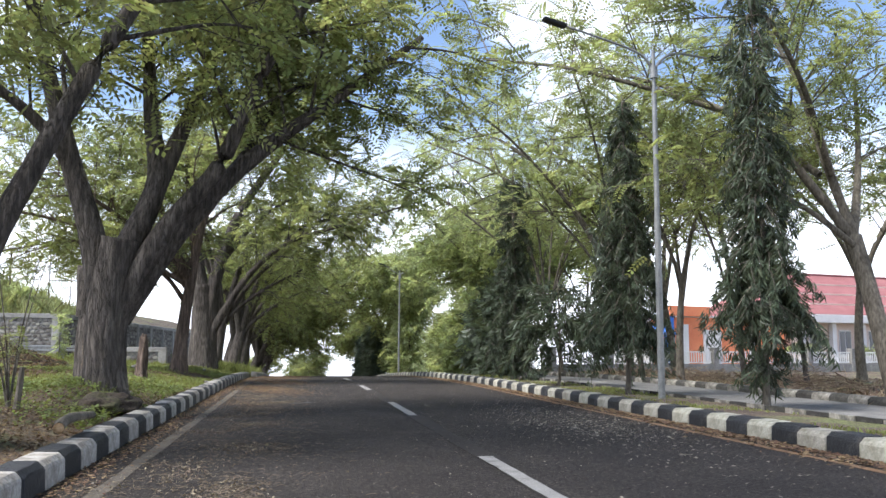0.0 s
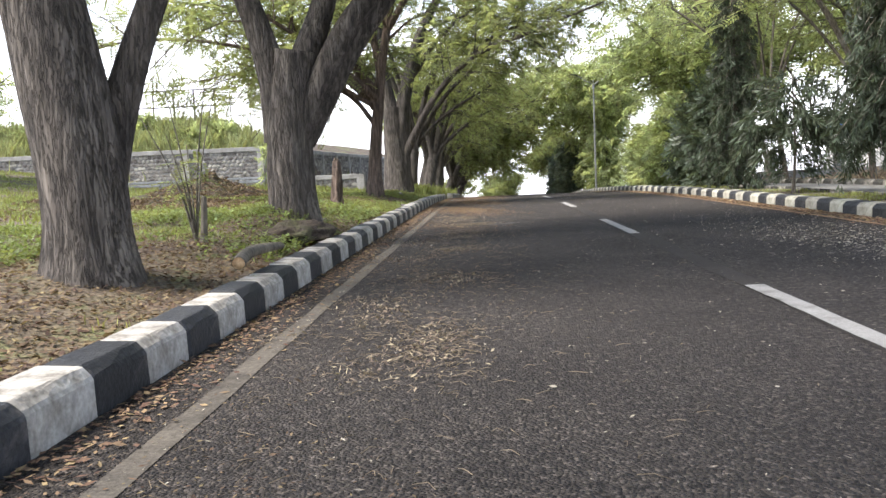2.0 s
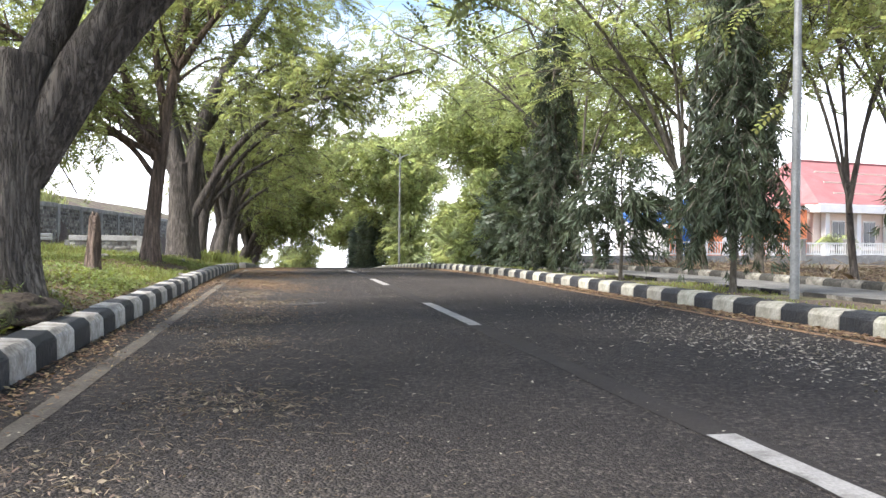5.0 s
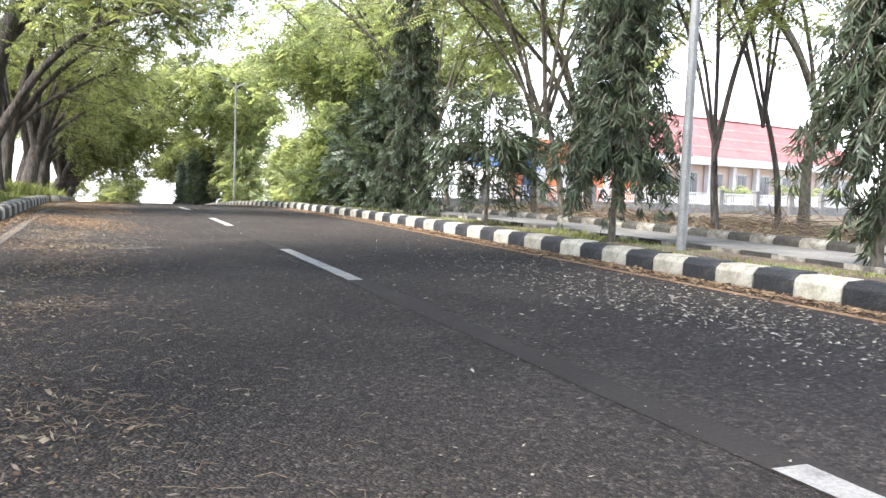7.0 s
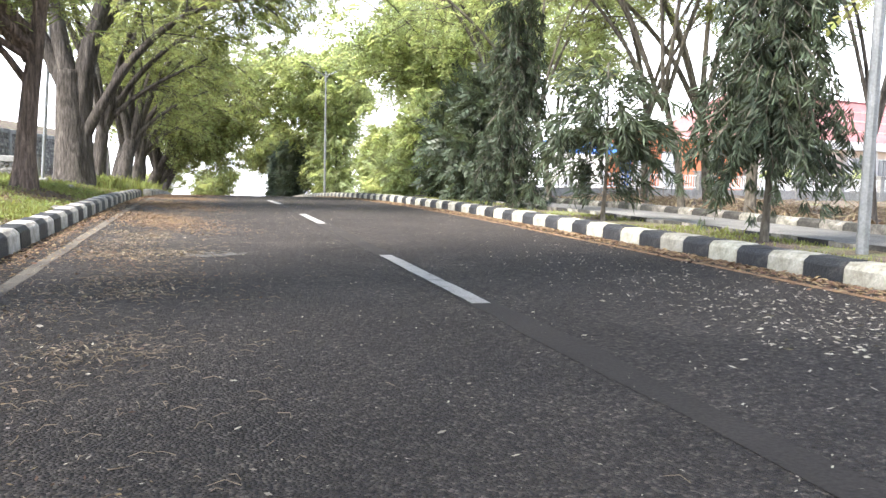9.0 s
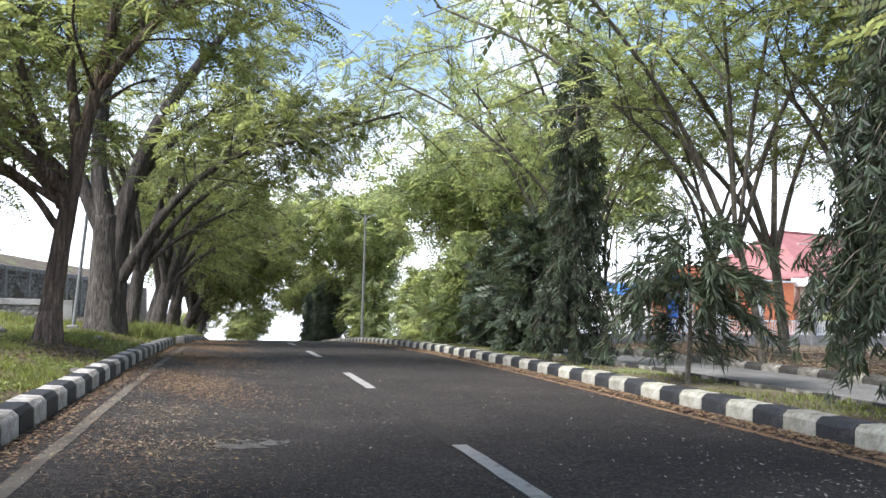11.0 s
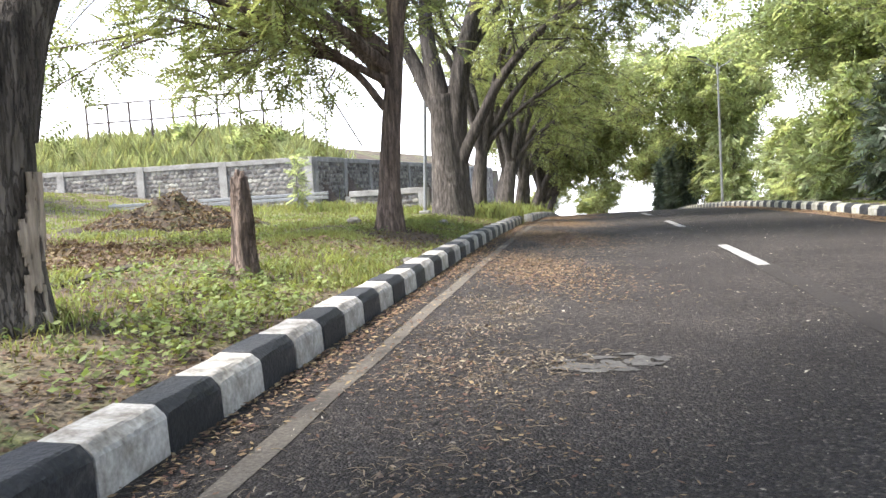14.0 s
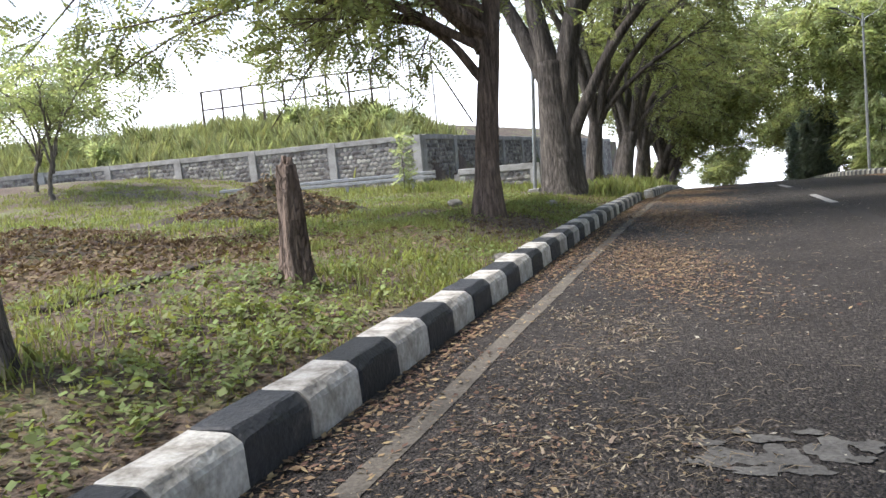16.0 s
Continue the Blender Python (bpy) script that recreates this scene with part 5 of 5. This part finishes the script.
# leafy sapling shoots round the stub
rng = np.random.default_rng(83)
sap = thing("sapling", "thin leafy sapling growing beside a cut stub", "sapling", (-4.82, 6.7, gz(-4.82, 6.7) - 0.03))
wd, pos, dirs = Wood(), [], []
for k in range(7):
    a = rng.uniform(0, 6.28)
    end = np.array([math.cos(a) * 0.45, math.sin(a) * 0.45, rng.uniform(1.0, 2.0)])
    ln = spline([(0, 0, 0), tuple(end * (0.35, 0.35, 0.5)), tuple(end)], 5)
    wd = Wood()
    wd.tube(ln, 0.013, 0.004, 4)
    part_mesh("stem", wd.mesh("stem", "bark_light"), sap)
    ts = rng.uniform(0.4, 1, 5)
    pos.append(np.array([ln[int(t * (len(ln) - 1))] for t in ts]))
    v = rng.normal(0, 1, (5, 3))
    v[:, 2] *= 0.4
    dirs.append(v)
part_mesh("foliage", quads("foliage", place_sprays(SPRAY, np.vstack(pos), np.vstack(dirs), 0.55, rng), 4, "leaf"), sap)
# felled log by the kerb
log = thing("log", "grey-barked sawn log lying on the verge", "log", (-3.95, 4.75, 0))
wd = Wood()
rngl = np.random.default_rng(84)
line = spline([(0.24, -0.3, 0.29), (0.2, 0.1, 0.33), (0.2, 0.6, 0.32), (0.16, 1.3, 0.28)], 6)
wd.tube(line, 0.052, 0.036, 12, 0.1, rngl)
part_mesh("bark", wd.mesh("bark", "bark_light"), log)
cap = Wood()
d0 = unit(line[0] - line[1])
cap.tube(np.array([line[0] + d0 * 0.004, line[0] + d0 * 0.012]), 0.048, 0.045, 12)
part_mesh("cut_end", cap.mesh("cut_end", "cut_wood"), log, "pale sawn end of the log")
# root heap at the foot of the big tree
heap = bmesh.new()
bmesh.ops.create_icosphere(heap, subdivisions=4, radius=1)
for v in heap.verts:
    q = noise.noise(v.co * 2.3) * 0.25 + noise.noise(v.co * 6) * 0.12
    v.co = Vector((v.co.x * 0.42 * (1 + q), v.co.y * 0.75 * (1 + q), max(v.co.z, -0.3) * 0.17 * (1 + q)))
heap.transform(Matrix.Translation((-4.1, 8.0, gz(-4.1, 8.0) - 0.02)))
solid("dirt_mound", heap, "soil", "low heap of brown soil and roots beside the kerb", "soil heap", smooth=True)
def soil_mound(x, y, rx, ry, h, seed, label):
    bm = bmesh.new()
    bmesh.ops.create_grid(bm, x_segments=70, y_segments=70, size=1.0)
    for v in bm.verts:
        c = v.co.copy()
        d = math.hypot(c.x, c.y) * (1 + 0.18 * noise.noise(c * 1.7 + Vector((seed, 0, 0))))
        q = 0.16 * noise.noise(c * 4 + Vector((seed, 3, 0))) + 0.13 * noise.noise(c * 11) + 0.08 * noise.noise(c * 26)
        px, py = x + c.x * rx * 1.4, y + c.y * ry * 1.4
        up = max(0.0, 1 - d * 1.15) ** 1.15
        v.co = Vector((px, py, gz(px, py) - 0.06 + h * up * (1 + 2 * q) + 0.25 * h * q * min(1.0, 3 * up)))
    tops = np.array([tuple(v.co) for v in bm.verts if math.hypot((v.co.x - x) / rx, (v.co.y - y) / ry) < 0.95])
    pick = np.random.default_rng(seed).integers(0, len(tops), int(2600 * rx))
    at = tops[pick] + np.random.default_rng(seed + 1).normal(0, 0.03, (len(pick), 3)) * (1, 1, 0)
    scatter("mound_litter", "dead leaves and dry roots over heaped soil", "leaf litter", at[:, 0], at[:, 1], lambda a, b: at[:, 2], 0.045, "litter", seed, 1.2, 0.3, 0.01)
    solid("dirt_mound", bm, "soil", label, "soil mound", smooth=True)


soil_mound(-10.9, 25.2, 2.1, 1.7, 0.82, 3, "mound of dumped brown soil in the grass")
soil_mound(-9.4, 18.0, 2.6, 1.9, 0.26, 5, "low spread of brown soil and dead leaves")
soil_mound(-12.6, 20.6, 2.2, 1.8, 0.3, 9, "low heap of brown soil and dry stalks")
# low concrete strip half buried in the grass
strip_bm = bmesh.new()
box(strip_bm, (0, 0, 0), (2.6, 0.18, 0.16), 0.02)
strip_bm.transform(pose(-6.2, 14.9, gz(-6.2, 14.9) - 0.03, 2, 0, 98))
solid("concrete_strip", strip_bm, "soil", "old concrete strip half buried in the grass", "concrete strip")
for k, (x, y, s) in enumerate(((-3.72, 16.9, 0.09), (-3.8, 17.3, 0.06), (-4.1, 9.7, 0.06), (-4.6, 24.5, 0.12), (-6.9, 26.0, 0.16))):
    bm = bmesh.new()
    bmesh.ops.create_icosphere(bm, subdivisions=2, radius=s)
    for v in bm.verts:
        v.co *= 1 + 0.3 * noise.noise(v.co * 14 + Vector((k, 0, 0)))
        v.co.z *= 0.6
    bm.transform(Matrix.Translation((x, y, gz(x, y) + s * 0.35)))
    solid("stone", bm, "kerb_old_white", "pale stone lying in the grass", "stone", smooth=True, group="loose stones")

# cement patch: ragged grey scabs
rng = np.random.default_rng(90)
patch = thing("road_patch", "ragged grey cement patch on the asphalt", "road repair", kind="structure")
for cx, cy, rx, ry in ((-1.80, 12.15, 0.11, 0.09), (-1.63, 12.16, 0.08, 0.11), (-1.47, 12.23, 0.07, 0.13), (-1.71, 12.03, 0.10, 0.04), (-1.55, 12.04, 0.06, 0.05), (-1.87, 12.29, 0.06, 0.04),
                       (-1.35, 12.26, 0.05, 0.06), (-1.67, 12.33, 0.08, 0.04), (-1.75, 12.41, 0.04, 0.03), (-1.52, 12.40, 0.05, 0.03), (-1.39, 12.13, 0.04, 0.03), (-1.91, 12.10, 0.03, 0.04)):
    k = 22
    ph = rng.uniform(0, 6.28, 3)
    out = []
    for q in np.linspace(0, 2 * np.pi, k, endpoint=False):
        m = 1 + 0.2 * math.sin(3 * q + ph[0]) + 0.16 * math.sin(5 * q + ph[1]) + 0.12 * math.sin(9 * q + ph[2])
        x, y = cx + rx * m * math.cos(q), cy + ry * m * math.sin(q)
        out.append((x, y, float(road_z(x, y)) + 0.004 + 0.0006 * len(patch.children)))
    part_mesh("scab", mesh_of("scab", out, [tuple(range(k))], "patch"), patch)


# ---------------------------------------------------------------- litter, grass (uncountable)
rng = np.random.default_rng(1000)
n = 9000
ys = rng.uniform(-3, 34, n)
scatter("gutter_leaves", "brown and yellow fallen leaves along the kerb", "leaf litter", -3.41 + np.abs(rng.normal(0, 0.15, n)), ys, road_z, 0.019, "litter_orange", 1)
n = 24000
ys = rng.uniform(-1, 40, n)
scatter("gutter_leaves", "brown fallen leaves along the far kerb", "leaf litter", 3.42 - np.abs(rng.normal(0, 0.19, n)), ys, road_z, 0.026, "litter_orange", 2)
n = 130000
xs = -2.35 + rng.normal(0, 0.5, n)
ys = rng.uniform(-2, 40, n) ** 1.0
keep = np.sin(ys * 1.1 + xs * 2) + rng.normal(0, 0.7, n) > 1.5 - 1.5 * smooth01((ys - 10) / 8)
xs, ys = np.clip(xs[keep], -3.3, 3), ys[keep]
deep = ys + rng.normal(0, 1.5, len(ys)) > 11
scatter("road_leaves", "thick carpet of orange-brown leaves on the asphalt", "leaf litter", xs[deep], ys[deep], road_z, 0.015, "litter_orange", 3)
scatter("road_leaves", "thin brown leaf litter on the asphalt", "leaf litter", xs[~deep], ys[~deep], road_z, 0.0095, "litter", 9)
# small drifts of curled leaves and straw
k = 46
cx, cy = -2.45 + rng.normal(0, 0.3, k), rng.uniform(1.5, 15, k)
m = 90
xs, ys = np.repeat(cx, m) + rng.normal(0, 0.12, k * m), np.repeat(cy, m) + rng.normal(0, 0.2, k * m)
scatter("leaf_drifts", "small heaps of curled tan leaves and straw", "leaf litter", xs, ys, road_z, 0.013, "litter_pale", 8, 0.8, 0.3, 0.012)
n = 9000
xs = rng.uniform(-3.2, 3.2, n)
ys = rng.uniform(-1, 30, n)
scatter("road_chips", "pale dry leaflets strewn over the asphalt", "leaf litter", xs, ys, road_z, 0.0055 + 0.012 * rng.uniform(size=n) ** 5, "chip", 4)
n = 2400
xs, ys = 2.0 + rng.normal(0, 0.5, n), 7.4 + rng.normal(0, 1.9, n)
scatter("road_chips", "dense patch of pale dry leaflets on the asphalt", "leaf litter", np.where(xs > 3.1, 5.9 - xs, xs), ys, road_z, 0.017, "chip", 5)
# dry twigs on the road
wd = Wood()
for k in range(2600):
    x, y = (-2.2 + rng.normal(0, 0.6), rng.uniform(-1, 22)) if k % 2 else (cx[k % 46] + rng.normal(0, 0.2), cy[k % 46] + rng.normal(0, 0.3))
    a, s = rng.uniform(0, 6.28), rng.uniform(0.01, 0.05)
    z = float(road_z(x, y)) + 0.007
    d = np.array([math.cos(a), math.sin(a), 0]) * s
    c = np.array([x, y, z])
    wd.tube(np.array([c - d, c + np.array([-d[1], d[0], 0]) * rng.uniform(-0.6, 0.6) + (0, 0, 0.008), c + d]), 0.0022, 0.0012, 3)
tagged(new("twigs", wd.mesh("twigs", "straw")), "dry straw-coloured twigs on the asphalt", "twigs", kind="stuff")
# litter and weeds on the soil
n = 62000
xs, ys = -3.68 - np.abs(rng.normal(0, 1.9, n)), 30 * rng.uniform(0, 1, n) ** 1.5
scatter("verge_leaves", "brown fallen leaves over bare soil", "leaf litter", xs, ys, ground_z, 0.019, "litter", 6, 0.5)
n = 3500
xs, ys = rng.uniform(7.9, 14, n), rng.uniform(4, 34, n)
scatter("verge_leaves", "dry brown leaves on the ground beyond the side road", "leaf litter", xs, ys, ground_z, 0.07, "dry", 7, 0.6)


n = 17000
xs, ys = -9.4 + rng.normal(0, 1.6, n), 17.2 + rng.normal(0, 1.7, n)
scatter("verge_leaves", "dead brown leaves spread over loose soil", "leaf litter", xs, ys, lambda a, b: ground_z(a, b) + 0.02, 0.04, "litter", 12, 0.7)


def meadow(name, label, xs, ys, height, mat, seed, width=0.006, lean=0.5):
    rng = np.random.default_rng(seed)
    n = len(xs)
    z = ground_z(xs, ys) - 0.01
    a = rng.uniform(0, 2 * np.pi, n)
    h = height * rng.uniform(0.4, 1.3, n) * (0.75 + 0.45 * np.sin(1.9 * xs + 0.8 * ys) * np.sin(1.3 * ys - 0.7 * xs) + 0.2 * np.sin(5.1 * xs + 3.7 * ys))
    side = np.stack([np.cos(a), np.sin(a), np.zeros(n)], 1) * (width * rng.uniform(0.7, 1.5, n))[:, None]
    b = rng.uniform(0, 2 * np.pi, n)
    ln = lean * rng.uniform(0.2, 1.2, n) * h
    base = np.stack([xs, ys, z], 1)
    mid = base + np.stack([np.cos(b) * ln * 0.35, np.sin(b) * ln * 0.35, h * 0.6], 1)
    tip = base + np.stack([np.cos(b) * ln, np.sin(b) * ln, h], 1)
    v = np.stack([base - side, base + side, mid + side * 0.8, tip, mid - side * 0.8], 1)
    return tagged(new(name, quads(name, v.reshape(-1, 3), 5, mat)), label, "grass", kind="stuff")


def clumps(n, per, x0, x1, y0, y1, spread, seed, keep=None):
    rng = np.random.default_rng(seed)
    cx, cy = rng.uniform(x0, x1, n), rng.uniform(y0, y1, n)
    if keep is not None:
        m = keep(cx, cy, rng)
        cx, cy = cx[m], cy[m]
    xs = np.repeat(cx, per) + rng.normal(0, spread, len(cx) * per)
    ys = np.repeat(cy, per) + rng.normal(0, spread, len(cy) * per)
    return xs, ys


def bare_soil(cx, cy, r):
    """A spread of brown soil and dead leaves in the grass."""
    d = ((cx + 9.4) / 3.0) ** 2 + ((cy - 17.2) / 3.2) ** 2
    return d + 0.3 * np.sin(2.1 * cx) + 0.25 * np.sin(1.7 * cy + cx) + r.normal(0, 0.2, len(cx)) < 0.85


def green(cx, cy, r):
    """Where grass grows: thick past the stump, thin by the leafy soil near the big trees."""
    f = 0.5 * np.sin(0.9 * cx + 0.7 * cy) + 0.5 * np.sin(0.55 * cy - 1.3 * cx + 2) + 0.35 * np.sin(2.3 * cx + 1.9 * cy)
    return (f + 0.7 * smooth01((cy - 9) / 9) - 0.75 * smooth01((9 - cy) / 3) * (cx > -6) + r.normal(0, 0.35, len(cx)) > -0.1) & (cx < -3.66) & ~bare_soil(cx, cy, r)


xs, ys = clumps(5200, 9, -9, -3.68, 0, 31, 0.09, 1, green)
meadow("grass", "short green grass on the verge", xs, ys, 0.07, "grass", 1)
xs, ys = clumps(2600, 12, -6.6, -3.7, 11.5, 30, 0.07, 31, lambda a, b, r: np.sin(1.6 * a + 0.9 * b) + 0.6 * np.sin(2.7 * b - a) + r.normal(0, 0.4, len(a)) > 0.1)
meadow("grass", "fresh green tufts of grass beside the kerb", xs, ys, 0.11, "grass", 32, 0.005, 0.7)
xs, ys = clumps(9500, 8, -30, -7, 4, 47, 0.22, 2, lambda a, b, r: green(a, b, r) | ((r.uniform(size=len(a)) < 0.4) & ~bare_soil(a, b, r)))
meadow("grass", "yellow-green grass further from the kerb", xs, ys, 0.13, "grass", 2, 0.014)
xs, ys = clumps(900, 8, -15, -8, 38, 47, 0.25, 21)
meadow("grass", "taller grass before the stone wall", xs, ys, 0.28, "grass", 21, 0.018)
xs, ys = clumps(700, 10, -5.0, -3.7, 29, 60, 0.2, 3)
meadow("grass", "tall grass under the row of trees", xs, ys, 0.35, "grass", 3, 0.02)
xs, ys = clumps(5200, 10, -50, -15.8, 49.1, 58, 0.3, 4)
meadow("tall_grass", "tall lush green grass on the bank", xs, ys, 1.15, "grass_pale", 4, 0.03, 0.45)
xs, ys = clumps(5200, 8, 3.66, 5.1, 2, 60, 0.08, 5, lambda a, b, r: np.sin(1.3 * b + 2 * a) + 0.7 * np.sin(0.47 * b + 1) + r.normal(0, 0.4, len(a)) > 0.1)
meadow("grass", "short green grass strip between the kerbs", xs, ys, 0.06, "grass", 5, 0.008)
xs, ys = clumps(500, 9, 7.9, 15, 5, 32, 0.25, 6)
meadow("dry_brush", "dry straw-brown brush beyond the side road", xs, ys, 0.2, "dry", 6, 0.012, 1.4)


def weeds(name, label, n, x0, x1, y0, y1, seed, size=0.06, keep=None):
    """Low broad-leaved weeds: rosettes of oval leaves."""
    rng = np.random.default_rng(seed)
    xs, ys = clumps(n, 1, x0, x1, y0, y1, 0.02, seed, keep)
    k = 7
    n = len(xs)
    a = rng.uniform(0, 2 * np.pi, (n, k))
    s = size * rng.uniform(0.5, 1.4, (n, k))
    h = rng.uniform(0.02, 0.12, (n, k))
    c = np.stack([np.repeat(xs[:, None], k, 1) + np.cos(a) * s, np.repeat(ys[:, None], k, 1) + np.sin(a) * s, np.repeat(ground_z(xs, ys)[:, None], k, 1) + h], -1)
    d = np.stack([np.cos(a) * s * 0.6, np.sin(a) * s * 0.6, rng.normal(0, 0.25, (n, k)) * s], -1)
    w = np.stack([-np.sin(a) * s * 0.42, np.cos(a) * s * 0.42, rng.normal(0, 0.15, (n, k)) * s], -1)
    v = np.stack([c - d, c - w, c + d, c + w], 2)
    return tagged(new(name, quads(name, v.reshape(-1, 3), 4, "weed")), label, "weeds", kind="stuff")


weeds("weeds", "low broad-leaved green weeds on the soil", 15000, -16, -3.75, 1, 32, 41, 0.034, lambda a, b, r: (np.sin(1.1 * a - 0.8 * b) + r.normal(0, 0.5, len(a)) > 0.2) & (~bare_soil(a, b, r) | (r.uniform(size=len(a)) < 0.25)) & ((b > 5.2) | (a < -5.4)))

weeds("weeds", "dense green weeds over brown leaf litter", 9000, -8.5, -3.8, 2, 15, 43, 0.036, lambda a, b, r: ((b > 5.8) | (a < -5.6)) & (np.sin(1.7 * a + 1.1 * b) + 0.8 * np.sin(0.9 * b - 0.6 * a + 1) + r.normal(0, 0.4, len(a)) > 0.15))

weeds("weeds", "rank broad-leaved growth at the top of the stone wall", 2600, -52, -16, 48.9, 53.5, 45, 0.3, lambda a, b, r: (np.sin(0.5 * a + 0.4 * b) + 0.7 * np.sin(1.3 * a) + r.normal(0, 0.4, len(a)) > 0.1))

# shrubs on the bank and a young tree left of the wall
for i, (x, y, h, r) in enumerate(((-20.5, 52.0, 1.1, 0.7), (-18.8, 52.5, 1.0, 0.8), (-36.0, 51.0, 1.6, 1.2), (-40.0, 52.0, 2.0, 1.5), (-24.5, 54.0, 1.3, 0.7))):
    mast_tree(x, y, "round green shrub in tall grass on the bank", [(0.05, r * 0.8), (h * 0.4, r), (h * 0.8, r * 0.6), (h, 0.1)], 0.04, 800 + i, 240, group="shrubs on the bank", template=BROAD, leaf="leaf_light", scale=1.6, droop=0.1)
for i, (x, y, h) in enumerate(((-26.0, 35.5, 5.6), (-29.5, 38.5, 5.0), (-42.0, 46.0, 7.0))):
    rng = np.random.default_rng(820 + i)
    rain_tree("thin pale young tree with open feathery crown", grow_limbs(x, y, rng, h, 1.6, 0.09, 0.3, 2.2, 5), 830 + i, "bark_light", "leaf_light", far=True, group="young trees", n_sec=5, per=5)
mast_tree(-12.6, 38.5, "small leafy sapling before the guard rail", [(0.4, 0.25), (1.2, 0.45), (1.9, 0.4), (2.3, 0.1)], 0.025, 840, 60, group="young trees", template=BROAD, leaf="leaf_light", scale=1.2, droop=0.2)

def brush_pile(x, y, r, h, seed):
    rng = np.random.default_rng(seed)
    wd = Wood()
    for k in range(90):
        a, q = rng.uniform(0, 6.28), r * math.sqrt(rng.uniform())
        c = np.array([q * math.cos(a), q * math.sin(a), h * (1 - (q / r) ** 2) * rng.uniform(0, 1) + 0.03])
        d = rng.normal(0, 1, 3)
        d[2] *= 0.3
        d = unit(d) * rng.uniform(0.3, 0.8)
        e = c + d
        st = c - d
        st[2], e[2] = max(st[2], 0.01), max(e[2], 0.01)
        wd.tube(np.array([st, c + (0, 0, 0.05), e]), 0.009, 0.004, 4)
    root = thing("brush_pile", "heap of dry cut branches on bare ground", "brush pile", (x, y, gz(x, y)), group="heaps of cut branches")
    tagged(part_mesh("brush", wd.mesh("brush", "dry"), root), kind="stuff")


for k, (x, y, r, h) in enumerate(((9.3, 13.2, 1.2, 0.4), (11.0, 16.4, 1.3, 0.45), (9.0, 18.6, 1.1, 0.35), (12.0, 12.0, 1.4, 0.5), (10.0, 25.0, 1.2, 0.4))):
    brush_pile(x, y, r, h, 900 + k)

# ---------------------------------------------------------------- kerbs last
kerb("kerb_west", "black and white painted kerb of half-metre blocks", -3.425, -8, 30.8, 4.128, 0.512, lz, 1, h=0.21, w=0.24)
kerb("kerb_west", "black and white painted kerb past a small gap", -3.22, 31.4, 62, 4.128, 0.512, lz, 1, h=0.21, w=0.24)
kerb("kerb_east", "black and white painted kerb along the verge", 3.43, -6, 75, 7.212, 0.488, rz_, -1, ("kerb_cream", "kerb_black"))
sz = lambda x, y: ground_z(6.0, y) + 0.05
kerb("kerb_side", "low dirty black and white kerb of the side road", 5.33, 3, 34, 0.1, 0.51, sz, 1, ("kerb_old_white", "kerb_old_black"), 0.07, 0.16)
kerb("kerb_side", "weathered black and white kerb beyond the side road", 7.62, 3, 34, 0.1, 0.51, sz, -1, ("kerb_old_white", "kerb_old_black"), 0.13, 0.2)
